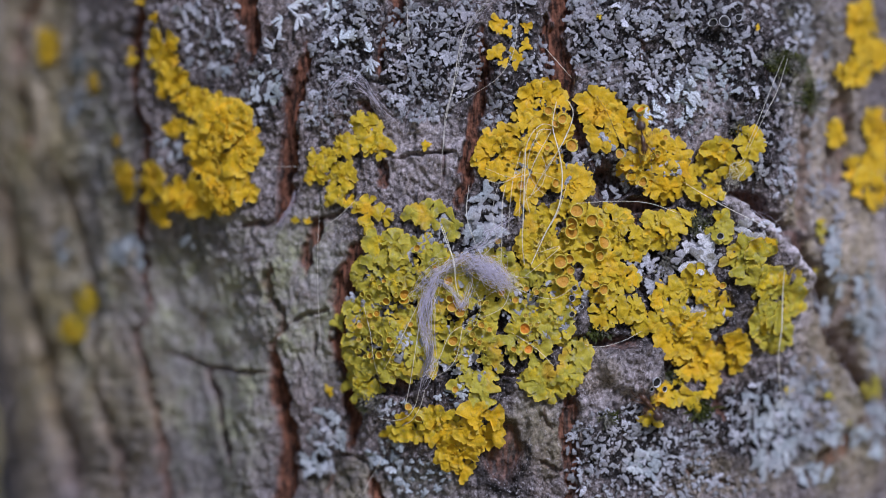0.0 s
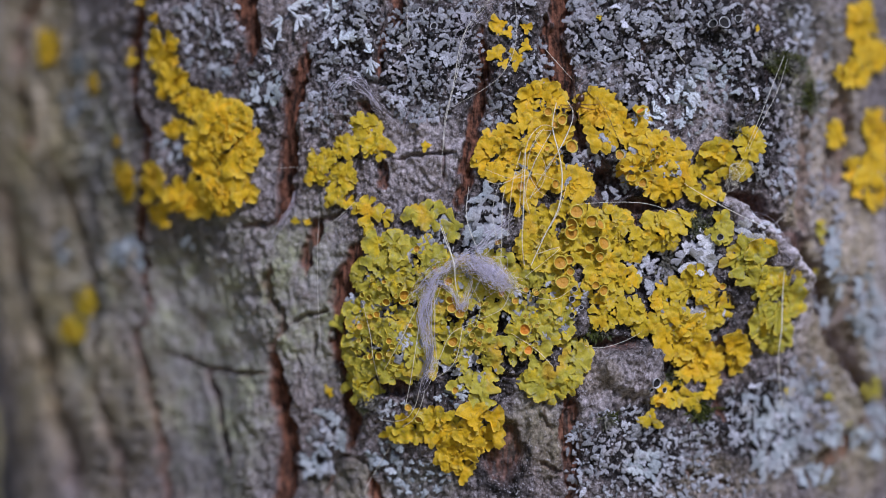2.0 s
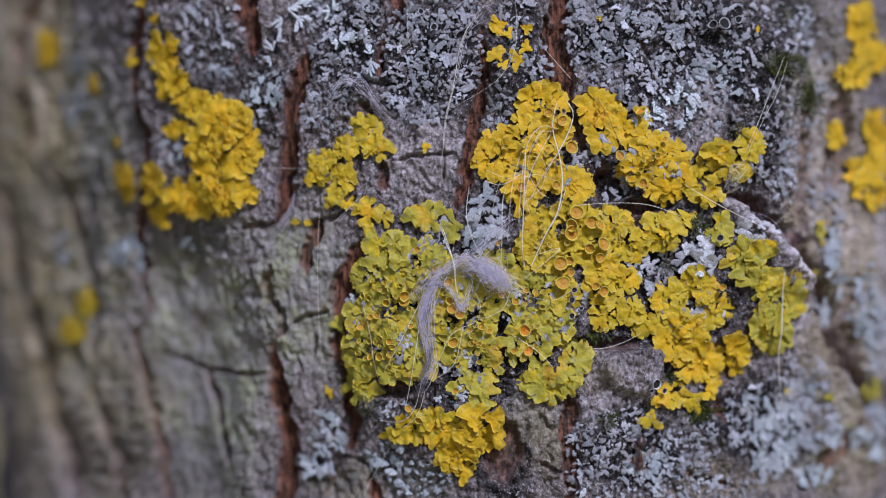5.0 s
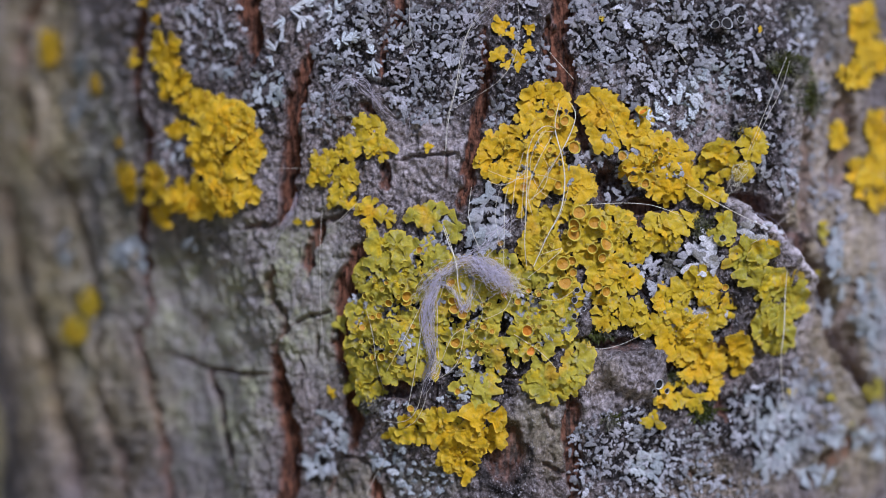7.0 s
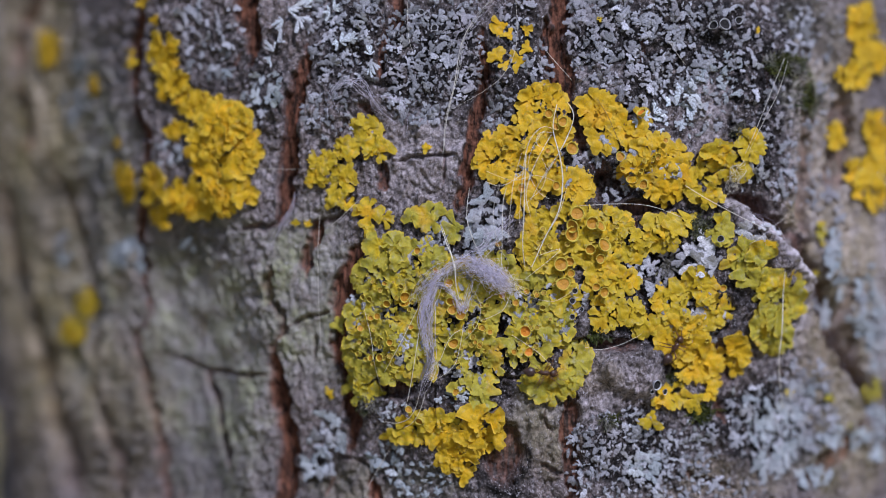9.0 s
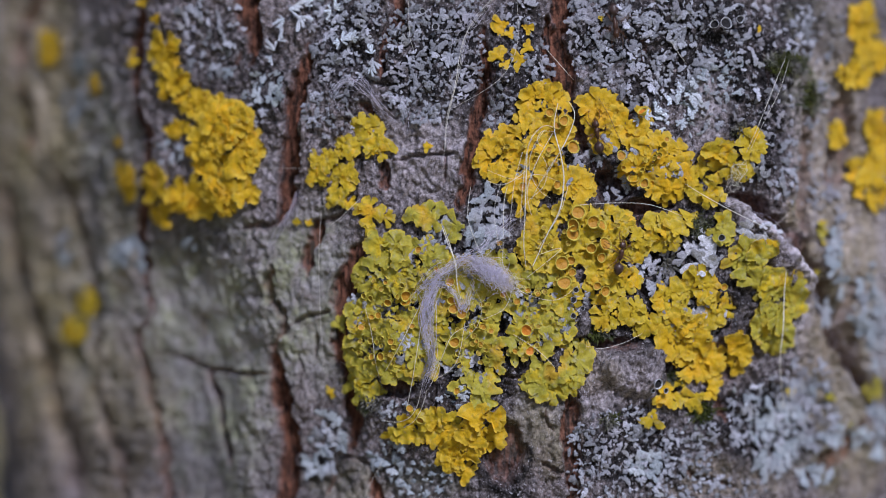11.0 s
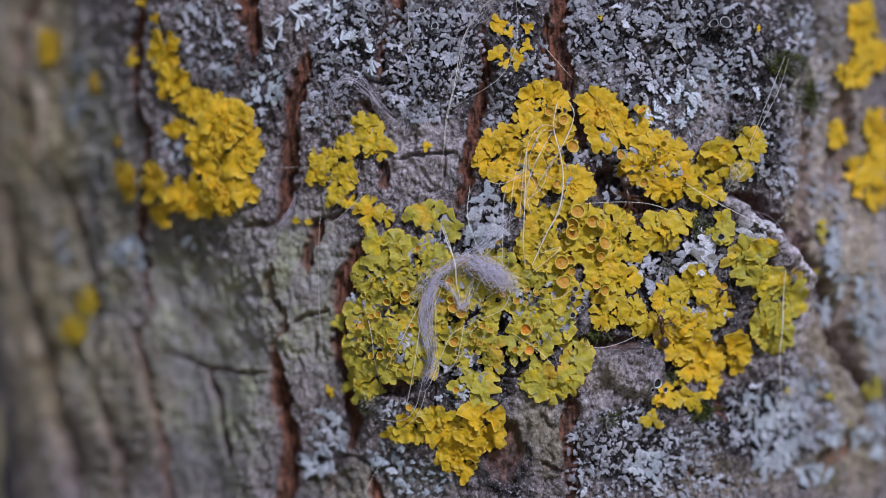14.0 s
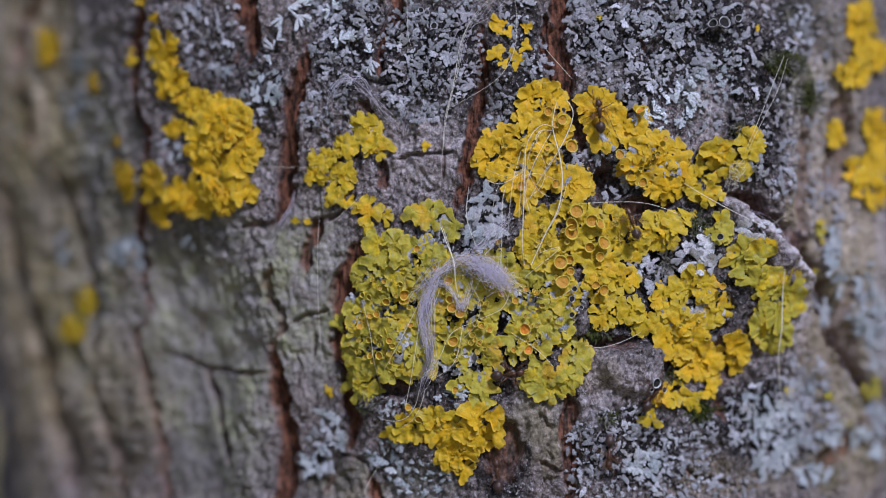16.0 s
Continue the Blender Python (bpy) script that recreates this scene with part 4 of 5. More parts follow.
cups(ridge_golden, [(1097, 275, 8, 10, 10), (1138, 324, 8, 0, 0), (1121, 314, 9, 0, -30), (1164, 277, 4, 0, 0), (1102, 295, 4, 0, 0), (1176, 246, 5, 0, 0)], seed=3)
cups(ridge_golden, [(1135, 198, 9, 40, 30)], "orange", 4, 2.4)
cups(olive_top, [(738, 441, 6, 0, 0), (770, 476, 5, 0, 0), (680, 499, 4, 0, 0), (715, 522, 9, 0, 10), (716, 537, 9, 0, 40), (684, 534, 7, 20, 0)], seed=5)
cups(olive_low, [(667, 557, 6, 0, 0), (655, 560, 5, 0, 0), (636, 579, 6, 20, 20), (689, 603, 6, 0, 0), (726, 576, 5, 0, 0), (656, 631, 6, 20, 0), (672, 630, 7, 0, 10)], seed=6)
cups(olive_mid, [(794, 498, 8, 10, 0), (797, 530, 8, 0, 30), (800, 545, 9, 0, 0), (815, 554, 9, 0, 0), (802, 605, 9, 0, 0), (866, 585, 5, 0, 0),
                 (841, 603, 4, 20, 0), (848, 609, 5, 0, 0), (852, 577, 6, 0, 0), (831, 583, 4, 0, 0), (806, 691, 6, 0, 0), (881, 429, 5, 0, 0), (888, 520, 6, 0, 0)], seed=7)
cups(olive_right, [(929, 583, 10, -10, 0), (935, 620, 8, 0, 0)], "orange", 8)
cups(olive_right, [(931, 513, 5, 0, 0), (950, 520, 5, 20, 0), (912, 533, 6, 0, 0), (909, 620, 5, 0, 0)], seed=9)
cups(right_olive, [(1277, 507, 6, 0, 0)], seed=10)
cups(bottom_left, [(742, 742, 7, 0, 20), (722, 722, 6, 0, 20)], seed=11)


def small_cups(thing, blobs, count, seed):
    """Young cups, scattered."""
    rng = random.Random(seed)
    made = []
    while len(made) < count:
        x, y, rx, ry = rng.choice(blobs)
        a, b = x + rng.gauss(0, 0.5) * rx, y + rng.gauss(0, 0.5) * ry
        if all((a - q[0]) ** 2 + (b - q[1]) ** 2 > 110 for q in made):
            made.append((a, b, rng.uniform(2.6, 5.4), rng.gauss(0, 16), rng.gauss(0, 16)))
    cups(thing, made, "young", seed, 1.55)


small_cups(olive_top, [(690, 500, 50, 40), (740, 540, 60, 30)], 16, 1)
small_cups(olive_low, [(700, 620, 60, 40), (650, 620, 30, 40)], 16, 2)
small_cups(olive_mid, [(830, 560, 50, 50), (840, 620, 40, 40), (860, 480, 40, 30)], 26, 3)
small_cups(olive_right, [(940, 530, 40, 40), (930, 600, 30, 30)], 16, 4)
small_cups(middle_golden, [(1000, 430, 50, 50), (1080, 410, 40, 20), (960, 430, 20, 30)], 16, 5)
small_cups(top_golden, [(960, 260, 50, 50), (900, 290, 20, 40)], 10, 6)
small_cups(ridge_golden, [(1160, 290, 50, 30)], 8, 7)
small_cups(right_golden, [(1220, 560, 50, 50)], 6, 8)


# grey lichens: many tiny forked lobes joined in one mesh a patch
def small_lobes(seed, count, forks, slim=1.0, per=5, heart=0.36, fan=0.38):
    rng = random.Random(seed)
    out = []
    n = per * forks + 1
    for _ in range(count):
        verts, faces = [], []
        spread = min(fan * forks * rng.uniform(0.8, 1.25), 2.9)
        ph = rng.uniform(0, 9)
        mids = [(-1 + (2 * k + 1) / forks) * spread + rng.uniform(-0.12, 0.12) for k in range(forks)]
        tall = [rng.choice((0.6, 0.8, 1.0, 1.15)) * rng.uniform(0.9, 1.1) for _ in mids]
        rim = []
        for j in range(n):
            f = -spread + 2 * spread * j / (n - 1)
            reach = heart
            for m, t in zip(mids, tall):
                q = abs(f - m) / (spread / forks * slim)
                if q < 1:
                    reach = max(reach, t * (0.45 + 0.55 * (1 - q ** 2.4) ** 0.5))
            rim.append((f, reach))
        for k in (0.06, 0.6, 1.0):
            for f, reach in rim:
                r = k * reach
                verts.append((r * math.cos(f) - 0.15, r * math.sin(f), 0.20 - 0.16 * k ** 2.5 + 0.06 * k * k * math.sin(f * 3 + ph)))
        for i in range(2):
            for j in range(n - 1):
                p = i * n + j
                faces.append((p, p + n, p + n + 1, p + 1))
        base = len(verts)
        for j in range(n):
            x, y, z = verts[2 * n + j]
            verts += [(x, y, z), (x * 0.93, y * 0.93, z - 0.2)]
        for j in range(n - 1):
            q = base + 2 * j
            faces.append((q, q + 1, q + 3, q + 2))
        out.append((np.array(verts), faces))
    return out


TINY = small_lobes(3, 8, 3) + small_lobes(4, 10, 4) + small_lobes(5, 10, 5) + small_lobes(6, 6, 7)


SPRIGS = small_lobes(8, 6, 4, 0.85, 9, 0.2, 0.24) + small_lobes(9, 6, 5, 0.85, 9, 0.22, 0.22)
TINY_MESHES = {}


def tiny_mesh(k, material):
    if (k, material.name) not in TINY_MESHES:
        TINY_MESHES[k, material.name] = mesh_of("rosette", TINY[k][0].tolist(), TINY[k][1], material)
    return TINY_MESHES[k, material.name]


def grey_patch(name, label, material, blobs, seed, gap=9, size=9, lift=0.1, rosette=False, tilt=13, sparse=-0.16):
    """A crust of small forked rosettes: the first 300 singly, any further ones joined."""
    rng = random.Random(seed)
    thing = tagged(new(name), label, "lichen")
    thing.location = bark_spot(blobs[0][0], blobs[0][1])
    verts, faces = [], []
    base = count = 0
    kept = {}
    for x, y, rx, ry in blobs:
        for _ in range(int(rx * ry * 4 / (gap * gap) * 3.2)):
            a, b = x + rng.uniform(-rx, rx), y + rng.uniform(-ry, ry)
            d = math.hypot((a - x) / rx, (b - y) / ry)
            if d > 1 or (d > 0.6 and rng.random() < (d - 0.6) * 1.4):
                continue
            cell = (int(a // gap), int(b // gap))
            if any((a - p) ** 2 + (b - q) ** 2 < gap * gap * 0.8
                   for u in (-1, 0, 1) for v in (-1, 0, 1) for p, q in kept.get((cell[0] + u, cell[1] + v), ())):
                continue
            clump = noise.noise((a / 19, b / 19, seed * 3.1)) + 0.5 * noise.noise((a / 45, b / 45, seed * 1.7))
            if clump < sparse and rng.random() < 0.85:
                continue
            kept.setdefault(cell, []).append((a, b))
            way = math.degrees(math.atan2(-(b - y) / ry, (a - x) / rx))
            head = way + rng.gauss(0, 25) if rosette else rng.uniform(0, 360)
            k = size * rng.choice((0.6, 0.8, 1.0, 1.2, 1.5)) * rng.uniform(0.85, 1.15) * (1.0 + 0.6 * max(0.0, clump)) * 0.1 * MM
            m = bark_pose(a, b, head, lift + rng.uniform(0, 0.3), rng.gauss(tilt, tilt), rng.gauss(0, tilt)) \
                @ Matrix.Diagonal((k, k * rng.uniform(0.8, 1.2), k * min(1.0, 8.0 / size), 1))
            pick = rng.randrange(len(TINY))
            count += 1
            if count <= 300:
                place(new("rosette", tiny_mesh(pick, material)), thing, m)
                continue
            n = np.array(Matrix.Translation(-thing.location) @ m)
            v, f = TINY[pick]
            verts.append(v @ n[:3, :3].T + n[:3, 3])
            faces += [tuple(q + base for q in p) for p in f]
            base += len(v)
    if verts:
        rest = new("small_rosette", mesh_of("small_rosette", np.concatenate(verts).tolist(), faces, material))
        rest.parent = thing
        tagged(rest, kind="stuff")
    return thing


grey_patch("grey_lichen", "dense ash-grey crinkled lichen crust between fissures", GREY, [(765, 95, 92, 105), (745, 180, 70, 40), (780, 20, 70, 40)], 1, gap=8.4, size=7)
grey_patch("grey_lichen", "sparser grey lichen flecks on dark bark", GREY, [(610, 90, 60, 90), (580, 200, 50, 40), (640, 30, 44, 50), (560, 20, 50, 40), (450, 190, 20, 50)], 2, gap=9.2, size=7)
grey_patch("grey_lichen", "broad ash-grey lichen crust with small forked lobes", GREY, [(1075, 70, 72, 90), (1140, 140, 66, 52), (1060, 20, 60, 40)], 3, gap=8.8, size=7.2)
grey_patch("grey_lichen", "grey lichen flakes on the trunk's upper shoulder", GREY, [(1200, 90, 60, 80), (1170, 30, 50, 40), (1150, 200, 30, 24)], 34, gap=10, size=7.6)
grey_patch("grey_lichen", "grey lichen on the darker bark shoulder", GREY, [(1240, 30, 60, 40), (1350, 50, 70, 60), (1320, 160, 44, 70), (1300, 90, 50, 50), (1440, 50, 50, 60)], 4, gap=14, size=7.5)
grey_patch("chalky_lichen", "lilac-white lichen crust beside the dark shoulder", BLUISH, [(1250, 170, 44, 60), (1290, 130, 24, 40), (1225, 215, 30, 24)], 35, gap=12, size=7, lift=0.0)
grey_patch("grey_lichen", "grey lichen crust beside a rusty fissure", GREY, [(925, 130, 50, 70), (920, 30, 40, 40), (880, 190, 30, 40)], 5, gap=9.5, size=6.5)
grey_patch("grey_lichen", "pale forked lichen below the bare knob", GREY, [(1100, 780, 100, 60), (1060, 840, 60, 50), (1180, 840, 80, 50), (1235, 780, 46, 44)], 6, gap=9.4, size=7, sparse=-0.4)
grey_patch("grey_lichen", "pale lichen crust on the receding bark", GREY, [(1370, 745, 90, 70), (1420, 690, 60, 60), (1305, 730, 26, 50), (1450, 740, 40, 60), (1290, 862, 70, 20)], 7, gap=10.5, size=8, sparse=-0.35)
grey_patch("grey_lichen", "grey lichen tufts along the trunk edge", GREY, [(1370, 200, 40, 60), (1390, 280, 26, 50), (1340, 290, 30, 40), (1428, 250, 20, 70), (1405, 335, 40, 36), (1350, 335, 40, 22), (1450, 330, 20, 50), (1456, 170, 14, 50), (1476, 385, 14, 40), (1420, 60, 20, 40)], 8, gap=13, size=9)
grey_patch("grey_lichen", "grey lichen tatters under the yellow lichen", BLUISH, [(740, 845, 60, 36), (690, 820, 40, 40), (700, 730, 40, 24), (800, 700, 40, 20)], 9, gap=12, size=8)
grey_patch("grey_lichen", "grey lichen specks beside the yellow patch", GREY, [(370, 90, 50, 60), (350, 40, 40, 40), (400, 30, 40, 30)], 10, gap=15, size=10)
grey_patch("grey_lichen", "grey lichen scales showing through the yellow lobes", GREY,
           [(1025, 530, 26, 26), (1130, 470, 30, 24), (1165, 490, 30, 24), (1060, 270, 24, 24), (1090, 340, 30, 18), (1190, 445, 24, 20), (800, 470, 90, 80), (700, 560, 90, 90), (830, 620, 60, 60), (950, 560, 60, 60), (960, 290, 60, 50), (1150, 290, 60, 40), (1220, 560, 60, 60)], 11, gap=10, size=9, lift=0.2)
grey_patch("bluish_lichen", "pale bluish lichen pad under a loose hair", BLUISH, [(858, 385, 32, 48), (850, 430, 24, 16)], 12, gap=11, size=17)
grey_patch("chalky_lichen", "chalk-white lichen on a bark shoulder", CHALK, [(1240, 455, 34, 30), (1330, 405, 34, 20), (1350, 420, 20, 14), (1250, 430, 24, 18)], 13, gap=10, size=15)
grey_patch("chalky_lichen", "whitish lichen fringe above the yellow ridge", SPRIG, [(1185, 195, 44, 20), (1165, 216, 24, 12), (1210, 176, 30, 14)], 14, gap=11, size=10, rosette=True)
grey_patch("bluish_lichen", "pale blue forked lichen rosette", BLUISH, [(472, 152, 30, 30), (425, 165, 12, 9)], 15, gap=12, size=14, rosette=True)
grey_patch("bluish_lichen", "bluish grey lichen rosette below a thin crack", BLUISH, [(580, 770, 36, 40), (560, 830, 30, 26)], 30, gap=11, size=13)
grey_patch("bluish_lichen", "faint blue lichen on the trunk's shaded side", BLUISH, [(215, 450, 26, 30), (128, 112, 18, 14), (126, 185, 22, 26), (110, 440, 16, 30)], 31, gap=10, size=14)
grey_patch("bluish_lichen", "blue-grey lichen spots on smooth bark", BLUISH, [(332, 432, 12, 10), (300, 265, 24, 26), (400, 130, 14, 10), (1540, 300, 24, 20), (1140, 820, 30, 24), (1400, 760, 40, 50), (1538, 560, 34, 50)], 32, gap=10, size=12)

grey_patch("bluish_lichen", "blue-white lichen flakes on the trunk's receding side", BLUISH,
           [(1472, 440, 12, 40), (1452, 552, 18, 28), (1485, 500, 10, 22), (1545, 600, 28, 60), (1535, 500, 18, 30), (1492, 770, 40, 24), (1548, 760, 20, 50), (1412, 700, 28, 40), (1340, 740, 24, 50), (1372, 815, 40, 26), (1440, 840, 30, 20)], 33, gap=10, size=13)
thallus("olive", "dull green lichen specks on the trunk's receding side", [(1452, 410, 9, 24), (1468, 700, 12, 14), (1540, 690, 16, 22), (1440, 480, 8, 12), (1500, 752, 14, 8)], 35, gap=8, big=16, small=10)
stem = tagged(new("grey_cup_lichen"), "grey lichen with dark ring-shaped cups", "lichen")
stem.location = bark_spot(1279, 42)
cups(stem, [(1264, 42, 8, 30, 0), (1280, 42, 11, 20, 0), (1304, 34, 7, 0, 0)], "dark", 12, 1.7)
stem = tagged(new("grey_cup_lichen"), "grey lichen with two dark ringed cups", "lichen")
stem.location = bark_spot(1160, 680)
cups(stem, [(1157, 677, 9, 0, 0), (1174, 690, 5, 0, 0), (1150, 690, 4, 0, 0)], "dark", 13, 1.7)
stem = tagged(new("grey_cup_lichen"), "grey lichen cups between crusts", "lichen")
stem.location = bark_spot(767, 47)
cups(stem, [(768, 47, 6, 0, 0), (745, 19, 5, 0, 0)], "dark", 14, 1.6)
stem = tagged(new("grey_cup_lichen"), "pale ringed cups among golden lichen", "lichen")
stem.location = bark_spot(1011, 530)
cups(stem, [(1011, 530, 6, 20, 0), (1016, 512, 5, 0, 0), (1012, 558, 5, 0, 0), (1028, 545, 4, 0, 0)], "dark", 15, 1.8)
stem = tagged(new("grey_cup_lichen"), "white-rimmed dark cup on olive lichen", "lichen")
stem.location = bark_spot(1272, 420)
cups(stem, [(1272, 420, 6, 10, 0)], "dark", 17, 2.0)


def sprig(label, spots, seed):
    """A pale lichen sprig of a few forked branches: spots (a, b, size, heading)."""
    rng = random.Random(seed)
    thing = tagged(new("bluish_lichen"), label, "lichen")
    thing.location = bark_spot(spots[0][0], spots[0][1])
    for a, b, size, head in spots:
        v, f = rng.choice(SPRIGS)
        k = size * 0.13 * MM
        m = bark_pose(a, b, head, 1.1, rng.gauss(6, 5), rng.gauss(0, 5)) @ Matrix.Diagonal((k, k, k * 0.6, 1))
        place(new("branch", mesh_of("branch", v.tolist(), f, SPRIG)), thing, m)


SPRIG_LABEL = "pale blue forked lichen sprig standing off the bark"
sprig(SPRIG_LABEL, [(514, 16, 26, 0), (530, 30, 20, -60), (500, 34, 16, 200), (540, 8, 16, 60)], 1)
sprig(SPRIG_LABEL, [(482, 86, 18, 120), (492, 70, 16, 40), (476, 100, 13, 230)], 2)
sprig(SPRIG_LABEL, [(604, 70, 18, 20), (622, 66, 15, 0), (596, 74, 13, 190)], 3)
sprig(SPRIG_LABEL, [(654, 92, 13, 100), (656, 108, 14, -80), (652, 120, 11, -100)], 4)
sprig(SPRIG_LABEL, [(592, 12, 15, 30), (582, 20, 12, 180)], 5)
sprig(SPRIG_LABEL, [(1140, 205, 15, 0), (1158, 196, 14, 40), (1126, 212, 12, 190)], 6)


# moss: short leafy shoots
def moss(label, blobs, seed):
    rng = random.Random(seed)
    verts, faces = [], []
    for x, y, rx, ry, count in blobs:
        for _ in range(count):
            a, b = x + rng.gauss(0, 0.45) * rx, y + rng.gauss(0, 0.45) * ry
            m = bark_pose(a, b, rng.uniform(0, 360), 0.0, 60 + rng.gauss(0, 18))
            long, wide = rng.uniform(0.9, 1.9) * MM, rng.uniform(0.12, 0.22) * MM
            i = len(verts)
            for k, w, bend in ((0, 0.7, 0), (0.4, 1.0, 0.05), (0.8, 0.5, 0.2), (1, 0.05, 0.32)):
                for side in (-1, 1):
                    verts.append(tuple(m @ Vector((k * long, side * wide * w, -bend * long))))
            faces += [(i, i + 1, i + 3, i + 2), (i + 2, i + 3, i + 5, i + 4), (i + 4, i + 5, i + 7, i + 6)]
    tagged(new("moss", mesh_of("moss", verts, faces, MOSS)), label, "moss", kind="stuff")


moss("dark green moss cushion in a bark hollow", [(1378, 112, 26, 18, 520), (1405, 118, 16, 12, 240)], 1)
moss("dark green moss tuft beside golden lichen", [(1236, 400, 16, 18, 220)], 2)
moss("green moss wisps below the golden lichen", [(1240, 730, 20, 14, 200), (1190, 668, 14, 8, 90)], 3)
moss("dark moss under the overhanging lichen", [(655, 712, 20, 10, 160), (1060, 590, 26, 8, 130), (1180, 470, 18, 14, 120)], 4)
moss("dull moss on the lichen crust", [(1075, 742, 14, 10, 110), (1305, 228, 12, 8, 90), (1425, 170, 26, 30, 260)], 5)

# ---------------------------------------------------------------- hairs and silk


def smooth_line(points, per=8):
    out = []
    n = len(points)
    for i in range(n - 1):
        p0, p1, p2, p3 = points[max(i - 1, 0)], points[i], points[i + 1], points[min(i + 2, n - 1)]
        for k in range(per):
            t = k / per
            out.append(0.5 * ((2 * p1) + (p2 - p0) * t + (2 * p0 - 5 * p1 + 4 * p2 - p3) * t * t + (3 * p1 - p0 - 3 * p2 + p3) * t ** 3))
    out.append(points[-1])
    return out


def tube(verts, faces, points, radius, sides=5):
    up = Vector((0.3, -1, 0.2))
    base = len(verts)
    n = len(points)
    for i, p in enumerate(points):
        d = points[min(i + 1, n - 1)] - points[max(i - 1, 0)]
        d = d.normalized() if d.length > 0 else Vector((0, 0, 1))
        u = d.cross(up).normalized()
        w = d.cross(u)
        r = radius * (0.55 + 0.45 * math.sin(math.pi * min(max(i / (n - 1), 0.08), 0.92)))
        for j in range(sides):
            f = j * math.tau / sides
            verts.append(p + (u * math.cos(f) + w * math.sin(f)) * r)
    for i in range(n - 1):
        for j in range(sides):
            p, q = base + i * sides + j, base + i * sides + (j + 1) % sides
            faces.append((p, q, q + sides, p + sides))


def spots_line(spots):
    return smooth_line([bark_spot(a, b, h) for a, b, h in spots])


def hair(label, width, spots, material=HAIR, name="hair"):
    """One loose hair through spots (a, b, height over the bark), width in millimetres."""
    verts, faces = [], []
    tube(verts, faces, spots_line(spots), width * 0.42 * MM)
    return tagged(new(name, mesh_of(name, verts, faces, material)), label, name, "loose hairs on the bark")


def tuft(label, strands, seed, material=SILK, name="silk_tuft"):
    """A matted bundle: (number, loose, thickness, line of spots); each strand follows the line and strays from it."""
    rng = random.Random(seed)
    thing = tagged(new(name), label, "silk")
    thing.location = bark_spot(*strands[0][3][0])
    for count, loose, thick, spots, mat in strands:
        for _ in range(count):
            verts, faces = [], []
            lo = rng.uniform(0, 0.3)
            hi = rng.uniform(0.65, 1.0)
            line = spots_line(spots)
            line = line[int(lo * (len(line) - 1)):int(hi * (len(line) - 1)) + 1]
            off = Vector((rng.gauss(0, loose), rng.gauss(0, loose * 0.35), rng.gauss(0, loose))) * MM
            bend = Vector((rng.gauss(0, loose), rng.gauss(0, loose * 0.3), rng.gauss(0, loose))) * MM
            kink = Vector((rng.gauss(0, loose), rng.gauss(0, loose * 0.3), rng.gauss(0, loose))) * MM * 0.75
            wave, ph = rng.uniform(6, 20), rng.uniform(0, 6.3)
            near = [0.35 + 0.65 * math.sin(math.pi * (0.06 + 0.88 * i / len(line))) for i in range(len(line))]
            pts = [p - thing.location + off * near[i] + bend * math.sin(ph + 3.2 * i / len(line)) + kink * math.sin(ph * 2 + wave * i / len(line)) for i, p in enumerate(line)]
            if len(pts) > 2:
                tube(verts, faces, pts, thick * 0.5 * MM * rng.uniform(0.6, 1.3), 4)
                ob = new("strand", mesh_of("strand", verts, faces, mat))
                ob.parent = thing
    return thing


tuft("matted grey-lilac silk bundle draped on yellow lichen", [
    (26, 0.6, 0.06, [(772, 494, 2.4), (800, 472, 2.5), (836, 468, 2.6), (870, 484, 2.6), (905, 508, 2.3)], FIBRE_DARK),
    (26, 0.35, 0.055, [(770, 492, 2.6), (788, 474, 2.8), (820, 458, 3.0), (850, 460, 3.0), (880, 480, 2.9)], SILK),
    (50, 0.8, 0.05, [(812, 470, 2.7), (836, 466, 3.0), (860, 476, 3.1), (886, 494, 2.9), (916, 514, 2.3)], SILK),
    (80, 0.85, 0.05, [(838, 468, 2.8), (860, 478, 3.1), (880, 492, 3.1), (898, 504, 2.8), (926, 518, 2.0)], SILK),
    (24, 0.3, 0.055, [(800, 472, 2.7), (774, 488, 2.9), (762, 516, 2.7), (750, 552, 2.6), (750, 590, 2.5)], SILK),
    (24, 0.42, 0.055, [(776, 488, 2.9), (764, 520, 2.6), (758, 560, 2.6), (762, 610, 2.5), (766, 650, 2.3)], SILK),
    (22, 0.25, 0.055, [(770, 496, 2.8), (752, 524, 2.6), (744, 560, 2.6), (754, 610, 2.5), (756, 640, 2.4)], SILK),
    (26, 0.7, 0.045, [(738, 530, 2.3), (752, 504, 2.7), (772, 484, 2.9), (800, 466, 2.8)], SILK),
    (34, 0.3, 0.06, [(764, 600, 2.3), (762, 625, 2.3), (752, 660, 2.2), (742, 696, 1.9)], FIBRE_DARK),
    (20, 0.35, 0.06, [(766, 510, 2.2), (756, 550, 2.1), (758, 600, 2.1)], FIBRE_DARK),
    (12, 0.35, 0.05, [(756, 600, 2.5), (764, 640, 2.5), (752, 670, 2.4), (740, 702, 2.1)], SILK),
    (22, 0.3, 0.05, [(772, 498, 2.7), (798, 512, 2.7), (816, 546, 2.7), (828, 520, 2.7), (838, 488, 2.7)], SILK)], 1)
